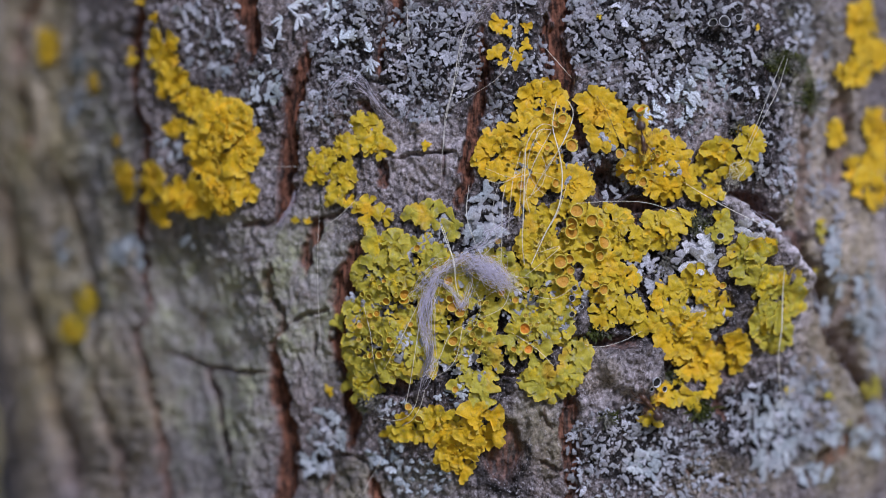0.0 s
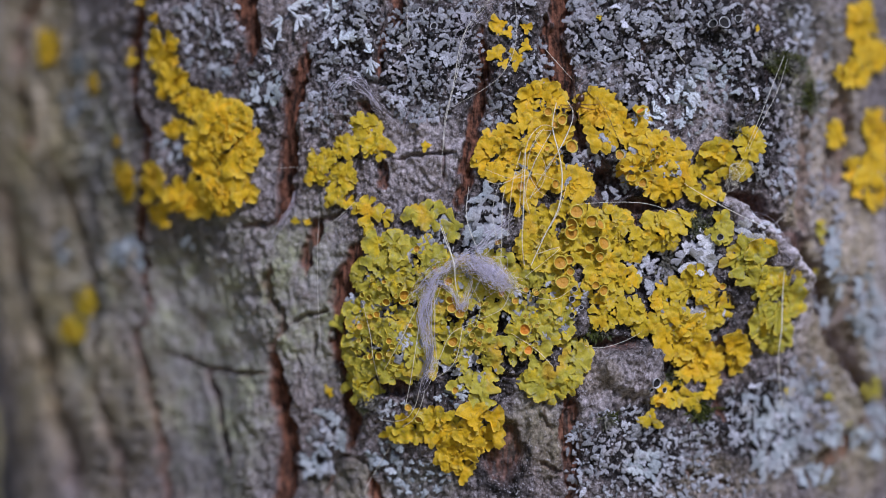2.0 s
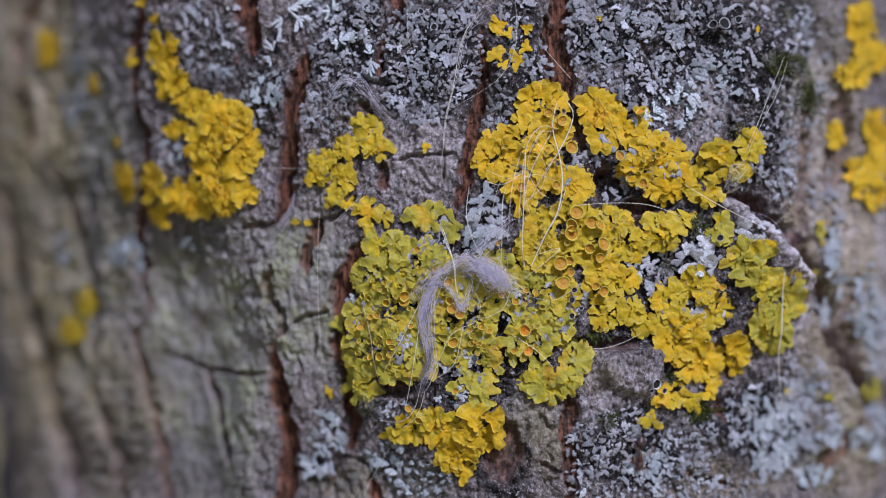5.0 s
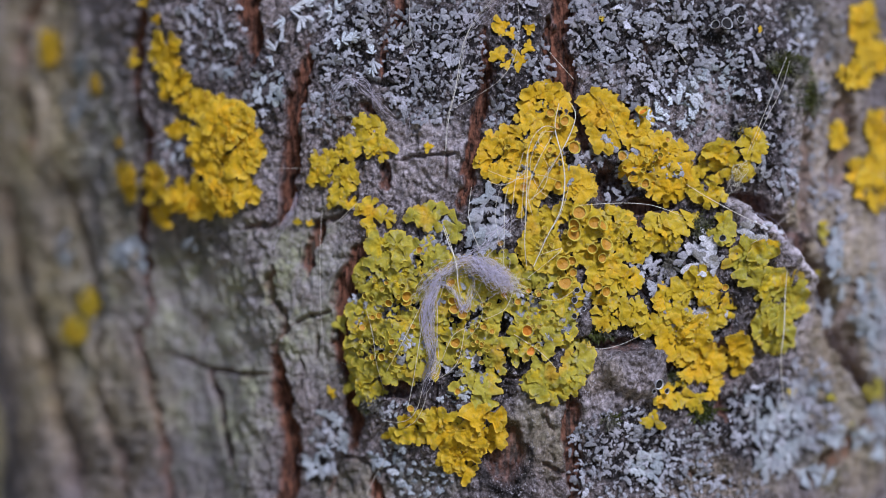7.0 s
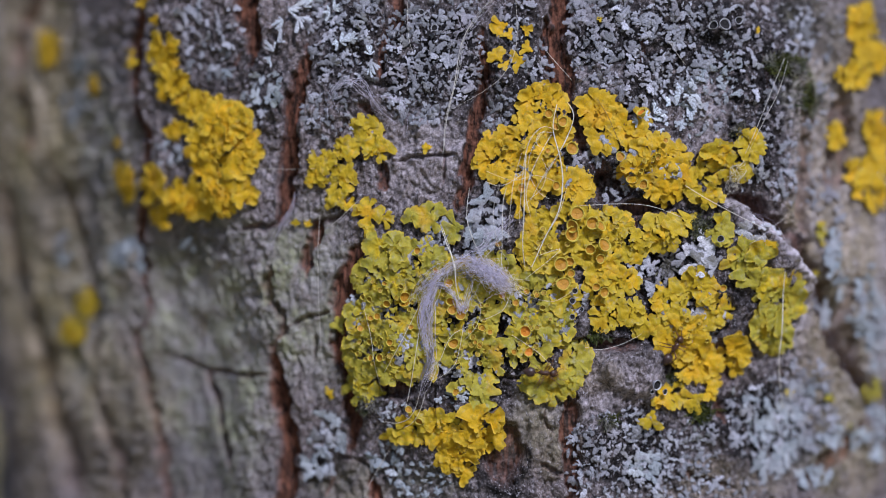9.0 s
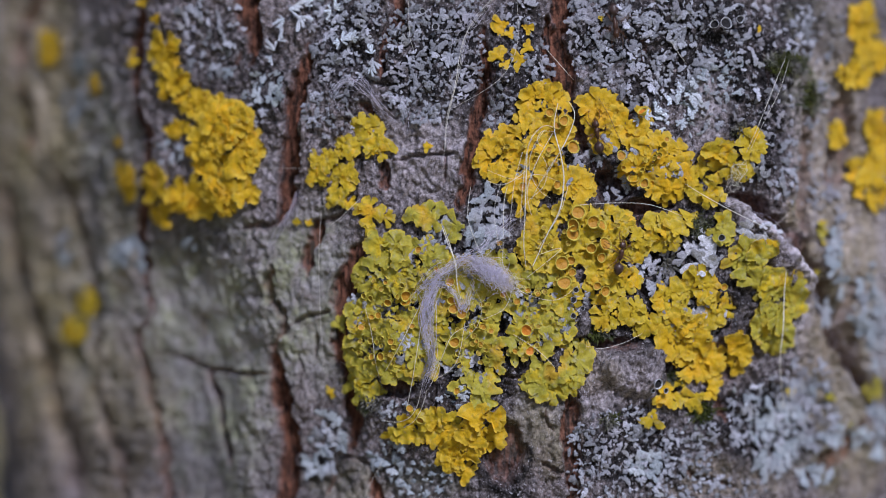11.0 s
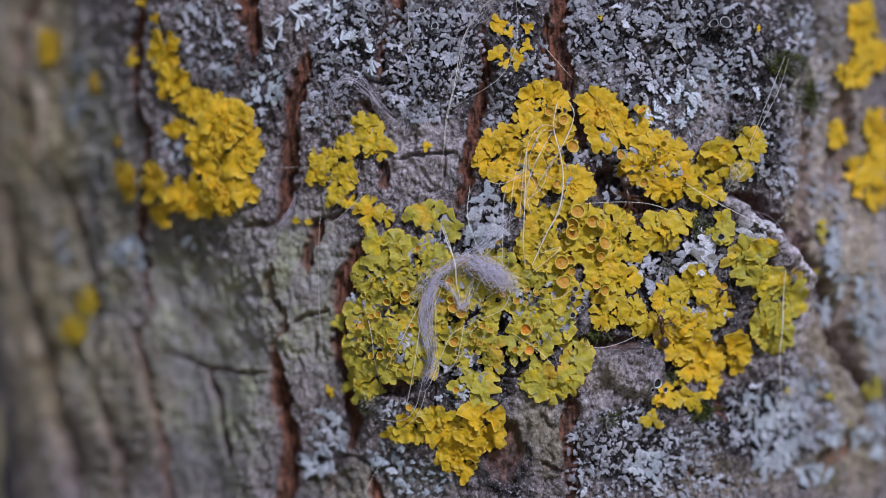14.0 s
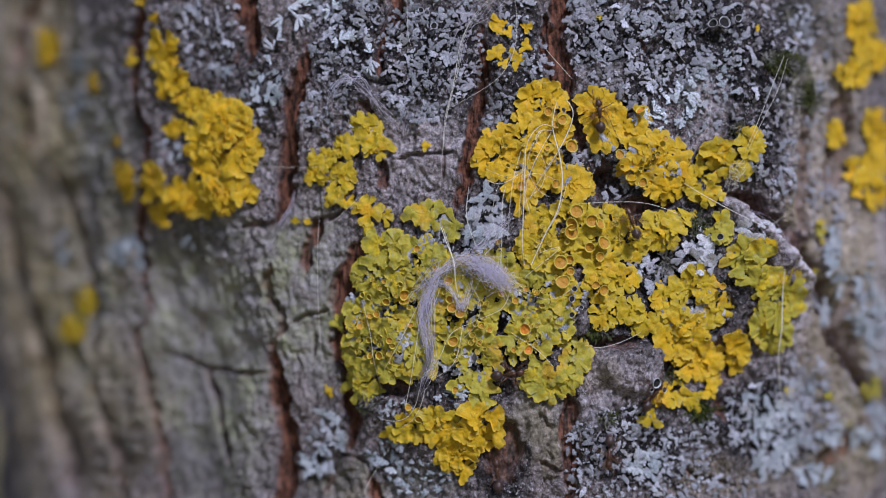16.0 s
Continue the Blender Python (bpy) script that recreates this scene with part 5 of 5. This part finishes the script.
tuft("fine cobweb strands knotted over grey lichen", [
    (9, 0.5, 0.05, [(576, 200, 1.4), (588, 165, 1.6), (615, 142, 1.8), (645, 160, 1.8), (690, 215, 1.6)], SILK),
    (7, 0.4, 0.05, [(600, 150, 1.6), (640, 140, 2.0), (665, 185, 1.8), (715, 225, 1.4)], SILK),
    (5, 0.4, 0.05, [(640, 165, 1.6), (690, 170, 1.6), (714, 190, 1.6), (712, 255, 1.2)], SILK)], 2)
tuft("long tangled hairs hanging over the bark", [
    (4, 0.22, 0.06, [(880, -15, 1.6), (840, 30, 1.8), (818, 70, 2.0), (806, 140, 2.0), (792, 200, 1.8), (786, 260, 1.6), (782, 330, 1.2)], HAIR),
    (6, 0.9, 0.035, [(900, -10, 1.5), (860, 15, 1.8), (830, 40, 2.0), (812, 90, 2.0), (822, 110, 2.0)], SILK)], 3)
tuft("pale cobweb stretched across a bark notch", [
    (12, 0.4, 0.045, [(528, 330, 1.0), (515, 370, 0.9), (495, 400, 0.8), (478, 440, 0.6)], SILK)], 4)
tuft("dusty web along the bark's outer edge", [
    (11, 0.5, 0.045, [(1270, 355, 0.8), (1340, 385, 1.0), (1390, 440, 1.0), (1430, 500, 1.0), (1470, 590, 0.9), (1510, 700, 0.6)], SILK)], 5)
tuft("knot of curly hairs on golden lichen", [
    (9, 0.4, 0.06, [(1318, 280, 2.0), (1300, 300, 2.2), (1290, 330, 2.2), (1286, 356, 2.0)], HAIR),
    (5, 0.5, 0.06, [(1310, 290, 2.0), (1316, 310, 2.4), (1302, 330, 2.4), (1292, 320, 2.2)], HAIR)], 6)
tuft("crossing hairs above the silk bundle", [
    (12, 0.5, 0.07, [(910, 385, 2.0), (880, 410, 2.2), (850, 438, 2.6), (806, 462, 2.8)], SILK),
    (4, 0.3, 0.05, [(930, 380, 2.0), (900, 420, 2.4), (860, 440, 2.4), (820, 445, 2.4)], FIBRE_DARK)], 7)

LOOSE = "fine pale hair lying loosely over the lichen"
hair("thick white hair bowed over yellow lichen", 0.26, [(984, 182, 2.0), (978, 225, 2.2), (990, 275, 2.6), (995, 320, 2.6), (988, 370, 2.6), (965, 415, 2.4), (940, 470, 2.0)])
hair(LOOSE, 0.13, [(1005, 180, 1.6), (1014, 205, 2.2), (1000, 245, 2.4), (975, 290, 2.2), (955, 320, 1.8)])
hair("straight white hair hanging over the lichen", 0.2, [(930, 270, 2.0), (928, 320, 2.4), (926, 380, 2.6), (924, 430, 2.4), (928, 470, 1.8)])
hair(LOOSE, 0.12, [(975, 235, 2.0), (945, 290, 2.4), (930, 340, 2.4), (938, 380, 2.2)])
hair(LOOSE, 0.12, [(895, 330, 1.8), (889, 360, 2.2), (888, 420, 2.4), (886, 470, 2.0)])
hair(LOOSE, 0.12, [(830, 330, 1.0), (825, 380, 1.6), (836, 420, 2.2), (852, 455, 2.2)])
hair("stiff white bristle standing off the bark edge", 0.26, [(1398, 478, 1.4), (1388, 520, 2.2), (1383, 580, 2.6), (1381, 640, 2.4), (1385, 720, 1.6)])
hair("white straw lying on the silk bundle", 0.2, [(780, 402, 2.6), (790, 430, 3.0), (803, 465, 3.6), (806, 500, 3.6), (812, 528, 3.2)])
hair("white straw lying on the silk bundle", 0.14, [(783, 402, 2.6), (796, 440, 3.0), (802, 462, 3.6)])
hair(LOOSE, 0.1, [(1020, 362, 1.8), (1090, 358, 2.0), (1150, 362, 2.2), (1205, 382, 1.6)])
hair(LOOSE, 0.14, [(1210, 325, 1.8), (1250, 348, 2.2), (1300, 375, 2.0), (1350, 402, 1.6)])
hair(LOOSE, 0.1, [(1030, 610, 1.0), (1060, 616, 1.6), (1100, 606, 1.6), (1135, 588, 1.4)])
hair(LOOSE, 0.1, [(640, 530, 1.4), (655, 590, 2.0), (662, 640, 1.8), (675, 690, 1.2)])
hair(LOOSE, 0.1, [(750, 520, 2.2), (730, 560, 2.0), (705, 610, 2.0), (680, 655, 1.4)])
hair(LOOSE, 0.12, [(745, 555, 2.4), (735, 620, 2.4), (726, 680, 2.0), (716, 725, 1.4)])
hair(LOOSE, 0.1, [(840, 570, 2.0), (800, 590, 2.2), (780, 630, 2.2), (760, 680, 1.8)])
hair(LOOSE, 0.1, [(820, 570, 2.0), (805, 640, 2.0), (770, 670, 1.8)])
hair(LOOSE, 0.09, [(1386, 100, 1.6), (1366, 150, 2.4), (1340, 215, 2.2), (1318, 270, 1.6)])
hair(LOOSE, 0.08, [(1392, 105, 1.6), (1372, 160, 2.4), (1350, 210, 2.2), (1326, 262, 1.6)])
hair(LOOSE, 0.1, [(1436, 118, 1.4), (1446, 160, 1.6), (1448, 200, 1.0)])
hair(LOOSE, 0.09, [(966, 88, 1.0), (985, 110, 1.6), (1012, 140, 1.2)])
hair(LOOSE, 0.07, [(720, 0, 1.2), (722, 60, 1.6), (730, 90, 1.2)])
hair(LOOSE, 0.07, [(912, -5, 1.2), (912, 80, 1.8), (880, 140, 1.6), (800, 190, 1.0)])
hair(LOOSE, 0.07, [(566, 370, 1.0), (562, 450, 1.6), (564, 560, 1.4), (570, 660, 0.8)])
hair(LOOSE, 0.06, [(440, 295, 0.6), (500, 297, 1.0), (560, 296, 0.8)])
hair(LOOSE, 0.09, [(690, 790, 0.8), (660, 840, 1.2), (640, 880, 0.6)])
hair(LOOSE, 0.1, [(640, 345, 1.0), (600, 385, 1.4), (585, 395, 0.8)])
hair(LOOSE, 0.1, [(905, 590, 1.8), (950, 620, 2.0), (980, 650, 1.6)])
hair(LOOSE, 0.1, [(950, 450, 2.0), (990, 440, 2.2), (930, 490, 2.0)])
hair(LOOSE, 0.12, [(982, 226, 2.0), (960, 222, 2.8), (940, 240, 3.0), (929, 272, 2.8), (922, 330, 2.6), (918, 392, 2.0)])
hair(LOOSE, 0.10, [(978, 232, 2.0), (956, 232, 3.0), (948, 250, 3.0), (962, 262, 2.6)])
hair(LOOSE, 0.10, [(1003, 178, 1.8), (1014, 196, 2.6), (1010, 222, 2.6), (992, 262, 2.6), (962, 306, 2.4), (938, 352, 2.2)])
hair(LOOSE, 0.12, [(858, 318, 1.4), (880, 326, 2.2), (902, 320, 2.4), (930, 300, 2.2)])
hair(LOOSE, 0.11, [(742, 690, 2.2), (736, 716, 2.2), (722, 738, 2.0), (700, 746, 1.4), (672, 742, 1.0)])
hair(LOOSE, 0.10, [(752, 690, 2.2), (744, 720, 2.2), (730, 744, 2.0), (712, 756, 1.6)])
hair("rust-coloured fibre curled in a hollow", 0.16, [(691, 694, 1.6), (687, 678, 2.0), (693, 668, 2.0), (698, 678, 2.0), (692, 694, 1.6)], TWIG, "dry_stem")
hair("thin dark stem lying on yellow lichen", 0.13, [(1056, 172, 1.8), (1075, 205, 2.2), (1088, 235, 2.2), (1102, 260, 1.8)], TWIG, "dry_stem")
hair(LOOSE, 0.08, [(1183, 70, 0.8), (1200, 95, 1.2), (1212, 112, 0.8)])
hair(LOOSE, 0.08, [(1440, 300, 0.8), (1446, 296, 1.2), (1450, 308, 0.8)])
hair(LOOSE, 0.08, [(1385, 380, 0.8), (1340, 420, 1.4), (1325, 430, 1.0)])
hair(LOOSE, 0.1, [(905, 505, 1.8), (890, 545, 2.2), (850, 565, 1.6)])
hair(LOOSE, 0.09, [(922, 268, 1.8), (908, 320, 2.2), (902, 370, 2.4), (898, 425, 1.8)])
hair(LOOSE, 0.08, [(962, 228, 1.8), (940, 262, 2.4), (934, 300, 2.4), (952, 336, 2.2), (972, 350, 1.6)])
hair(LOOSE, 0.09, [(1004, 322, 1.8), (990, 372, 2.4), (968, 410, 2.4), (948, 440, 1.8)])
hair(LOOSE, 0.08, [(884, 322, 1.6), (872, 372, 2.2), (880, 428, 2.4), (892, 450, 1.8)])
hair(LOOSE, 0.07, [(860, 300, 1.4), (905, 316, 2.2), (950, 308, 2.4), (990, 322, 1.6)])
hair(LOOSE, 0.08, [(912, 380, 1.8), (935, 352, 2.4), (958, 330, 2.4), (966, 300, 2.0), (958, 276, 1.6)])
hair(LOOSE, 0.07, [(1020, 505, 1.4), (980, 530, 2.2), (930, 520, 2.2), (900, 500, 1.8)])
hair(LOOSE, 0.07, [(838, 512, 2.0), (850, 540, 2.4), (842, 575, 2.2), (820, 600, 1.6)])
hair(LOOSE, 0.07, [(600, 640, 0.8), (625, 652, 1.2), (650, 660, 0.8)])

# ---------------------------------------------------------------- ants
def lathe(bm, line, sides=12):
    """Rings (x, half-width, half-height, height of the middle) strung along x."""
    rings = []
    for x, w, h, z in line:
        rings.append([bm.verts.new((x * MM, w * MM * math.cos(k * math.tau / sides), (z + h * math.sin(k * math.tau / sides)) * MM))
                      for k in range(sides)])
    for p, q in zip(rings, rings[1:]):
        for k in range(sides):
            bm.faces.new((p[k], p[(k + 1) % sides], q[(k + 1) % sides], q[k]))
    bm.faces.new(rings[0][::-1])
    bm.faces.new(rings[-1])
    bmesh.ops.recalc_face_normals(bm, faces=bm.faces)


def egg(bm, x, y, z, rx, ry, rz):
    m = Matrix.Translation((x * MM, y * MM, z * MM)) @ Matrix.Diagonal((rx * MM, ry * MM, rz * MM, 1))
    bmesh.ops.create_uvsphere(bm, u_segments=8, v_segments=6, radius=1, matrix=m)


def limb(points, widths):
    """A jointed limb: a bmesh of tapered tubes from joint to joint."""
    bm = bmesh.new()
    for (p, q), (r0, r1) in zip(zip(points, points[1:]), zip(widths, widths[1:])):
        p, q = Vector(p) * MM, Vector(q) * MM
        d = q - p
        m = Matrix.Translation((p + q) / 2) @ d.to_track_quat("Z", "Y").to_matrix().to_4x4()
        bmesh.ops.create_cone(bm, cap_ends=True, segments=6, radius1=r0 * MM, radius2=r1 * MM, depth=d.length * 1.04, matrix=m)
    return bm


LEGS = [("left", 1.15, 1, 52), ("left", 0.7, 1, 95), ("left", 0.25, 1, 132),
        ("right", 1.15, -1, -52), ("right", 0.7, -1, -95), ("right", 0.25, -1, -132)]


def build_ant():
    ant = tagged(new("ant"), "dark brown ant running over the lichen", "ant", "ants on the trunk")
    bm = bmesh.new()
    lathe(bm, [(1.55, 0.16, 0.14, 0.95), (1.7, 0.5, 0.38, 0.95), (2.0, 0.66, 0.46, 0.95), (2.4, 0.60, 0.42, 0.92), (2.75, 0.42, 0.30, 0.86), (2.95, 0.18, 0.14, 0.82)])
    head = part("head", bm, ANT, ant)
    for side in (1, -1):
        bm = bmesh.new()
        egg(bm, 2.1, 0.56 * side, 1.12, 0.14, 0.1, 0.12)
        part("eye", bm, CUP_DARK, head)
        part("antenna", limb([(2.7, 0.2 * side, 1.05), (3.3, 0.95 * side, 1.45), (4.3, 1.0 * side, 0.95), (4.75, 0.75 * side, 0.6)], (0.06, 0.055, 0.05, 0.07)), LEG, head)
        part("mandible", limb([(2.9, 0.2 * side, 0.8), (3.2, 0.2 * side, 0.72), (3.35, 0.02 * side, 0.7)], (0.11, 0.08, 0.03)), ANT, head)
    bm = bmesh.new()
    lathe(bm, [(-0.55, 0.16, 0.16, 0.75), (-0.3, 0.3, 0.3, 0.82), (0.1, 0.36, 0.36, 0.90), (0.5, 0.34, 0.36, 0.96), (0.95, 0.48, 0.42, 1.0), (1.35, 0.38, 0.34, 0.98), (1.6, 0.16, 0.14, 0.95)])
    part("thorax", bm, ANT, ant)
    bm = bmesh.new()
    lathe(bm, [(-0.95, 0.10, 0.10, 0.75), (-0.78, 0.16, 0.32, 0.85), (-0.6, 0.11, 0.12, 0.75)])
    part("petiole", bm, ANT, ant)
    bm = bmesh.new()
    lathe(bm, [(-0.9, 0.12, 0.12, 0.78), (-1.1, 0.55, 0.48, 0.88), (-1.5, 0.84, 0.72, 0.98), (-2.0, 0.92, 0.78, 0.98), (-2.5, 0.78, 0.66, 0.92),
               (-2.95, 0.44, 0.40, 0.82), (-3.2, 0.12, 0.12, 0.76)], 16)
    part("gaster", bm, ANT_GASTER, ant)
    for side, x, s, way in LEGS:
        c, n = math.cos(radians(way)), math.sin(radians(way))
        pts = [(0, 0, 0), (0.35 * c, 0.35 * n, -0.1), (1.45 * c, 1.45 * n, 0.75), (2.5 * c, 2.5 * n, -0.45), (3.2 * c, 3.2 * n, -0.72)]
        leg = part("leg", limb(pts, (0.13, 0.12, 0.10, 0.06, 0.035)), LEG, ant)
        leg.location = (x * MM, 0.25 * s * MM, 0.78 * MM)
    return ant


def ant_rows(way):
    """Way: (seconds, a, b) spots in time order; the ant heads along its way. Returns rows for the ant and its step times."""
    times = [w[0] for w in way]
    ts = sorted({0.0, 16.0} | {round(0.1 * k, 1) for k in range(161) if times[0] - 0.05 < 0.1 * k < times[-1] + 0.05})

    def at(t):
        t = min(max(t, times[0]), times[-1])
        i = max(0, min(len(way) - 2, max(k for k in range(len(way)) if times[k] <= t)))
        t0, t1 = times[i], times[i + 1]
        u = (t - t0) / (t1 - t0)
        p = [Vector(way[max(0, min(len(way) - 1, k))][1:3]) for k in (i - 1, i, i + 1, i + 2)]
        tt = [times[max(0, min(len(way) - 1, k))] for k in (i - 1, i, i + 1, i + 2)]
        m1 = (p[2] - p[0]) / max(tt[2] - tt[0], 0.05) * (t1 - t0)
        m2 = (p[3] - p[1]) / max(tt[3] - tt[1], 0.05) * (t1 - t0)
        return (2 * u ** 3 - 3 * u * u + 1) * p[1] + (u ** 3 - 2 * u * u + u) * m1 + (3 * u * u - 2 * u ** 3) * p[2] + (u ** 3 - u * u) * m2
    def footing(p):
        """Height of the walked surface over the bark: lichen lobes carry the ant."""
        near = [1 for u in (-1, 0, 1) for v in (-1, 0, 1) for q in LOBE_SPOTS.get((int(p.x // 20) + u, int(p.y // 20) + v), ())
                if math.hypot(q[0] - p.x, q[1] - p.y) < 24]
        return 0.7 + 1.25 * min(1.0, len(near) / 4)
    rows, last = [], None
    for t in ts:
        p = at(t)
        d = at(min(t + 0.14, times[-1])) - at(max(t - 0.14, times[0]))
        want = math.degrees(math.atan2(-d.y, d.x)) if d.length > 24 else last
        if want is None:
            want = 90.0
        if last is not None:
            turn = (want - last + 180) % 360 - 180
            want = last + max(-50, min(50, turn))
        last = want
        rows.append((t, bark_pose(p.x, p.y, want, (footing(p) * 2 + footing(at(t - 0.1)) + footing(at(t + 0.1))) / 4)))
    return rows


WAYS = [
    [(0.0, 1137, 246), (0.2, 1149, 350), (0.4, 1140, 440), (0.6, 1108, 545), (0.9, 1112, 655), (1.1, 1092, 717), (1.3, 1130, 840), (1.6, 1150, 960)],
    [(0.0, 1150, 722), (0.2, 1094, 652), (0.4, 1093, 630), (0.6, 1091, 585), (0.9, 1052, 490), (1.0, 1053, 436), (1.2, 1059, 338), (1.5, 1020, 245),
     (1.7, 1021, 218), (2.0, 1020, 194), (2.2, 1038, 166), (2.5, 1048, 130), (2.7, 1064, 40), (3.0, 1075, -90)],
    [(2.1, 1060, -90), (2.4, 1090, 80), (2.5, 1114, 122), (2.7, 1150, 215), (2.8, 1143, 280), (2.9, 1136, 318), (3.0, 1120, 350), (3.2, 1124, 352), (3.4, 1139, 340), (3.6, 1150, 364),
     (3.8, 1168, 370), (4.0, 1170, 420), (4.2, 1163, 545), (4.5, 1160, 640), (5.0, 1130, 800), (5.4, 1140, 960)],
    [(7.7, 1110, 960), (8.1, 1108, 830), (8.4, 1128, 732), (8.7, 1160, 648), (9.0, 1186, 615), (9.2, 1188, 600), (9.6, 1165, 520), (10.2, 1110, 400), (10.7, 1060, 310),
     (11.0, 1056, 240), (11.3, 1040, 202), (11.6, 1022, 196), (11.9, 1004, 175), (12.2, 1002, 132), (12.5, 994, 98), (12.8, 976, 32), (13.2, 970, -100)],
    [(7.6, 880, 960), (8.1, 878, 800), (8.4, 902, 680), (8.7, 920, 661), (9.0, 955, 656), (9.2, 996, 660), (9.7, 1020, 610), (10.4, 1050, 540), (11.0, 1092, 455),
     (11.3, 1085, 416), (11.6, 1065, 366), (11.9, 1062, 345), (12.2, 1064, 264), (12.5, 1060, 226), (12.8, 1062, 200), (13.1, 1062, 184), (13.4, 1070, 166), (13.7, 1106, 82), (14.1, 1110, -100)],
    [(10.7, 1070, -90), (11.1, 1090, 80), (11.3, 1103, 164), (11.6, 1138, 264), (11.9, 1124, 358), (12.2, 1084, 410), (12.5, 996, 510), (12.8, 1004, 660),
     (12.9, 1014, 702), (13.1, 1016, 780), (13.5, 1020, 960)],
    [(12.4, 1060, -90), (12.8, 1087, 74), (13.1, 1104, 150), (13.4, 1116, 220), (13.7, 1104, 285), (14.0, 1106, 342), (14.3, 1126, 384), (14.6, 1168, 390),
     (14.9, 1182, 480), (15.3, 1136, 575), (15.5, 1120, 640), (15.7, 1086, 699), (16.0, 1076, 800)],
    [(12.3, 1230, 960), (12.9, 1209, 774), (13.1, 1203, 750), (13.3, 1187, 694), (13.4, 1186, 668), (13.7, 1184, 606), (14.0, 1169, 586), (14.3, 1160, 500),
     (14.6, 1135, 446), (14.9, 1113, 398), (15.1, 1085, 360), (15.3, 1044, 316), (15.7, 1062, 260), (16.0, 1059, 206)],
    [(14.2, 1150, 960), (14.7, 1150, 783), (14.9, 1154, 668), (15.3, 1172, 590), (15.7, 1149, 502), (16.0, 1117, 398)],
    [(15.2, 1060, 960), (15.7, 1108, 792), (16.0, 1151, 699)],
    [(14.9, 880, 960), (15.3, 876, 800), (15.7, 868, 674), (16.0, 900, 662)],
    [(15.6, 890, 980), (16.0, 880, 842)]]


def motions():
    first = build_ant()
    ants = [first] + [copy_thing(first, Matrix.Identity(4)) for _ in WAYS[1:]]
    for ant, way in zip(ants, WAYS):
        rows = ant_rows(way)
        walk(ant, rows)
        legs = [c for c in ant.children if c.name.startswith("leg")]
        for i, leg in enumerate(legs):
            x, s = LEGS[i][1], LEGS[i][2]
            sway = 1 if i in (0, 2, 4) else -1
            base = leg.matrix_basis.copy()
            walk(leg, [(t, base @ pose(0, 0, 0, 0, 0, sway * (1 if k % 2 else -1) * 17 * s)) for k, (t, _) in enumerate(rows)])


motions()
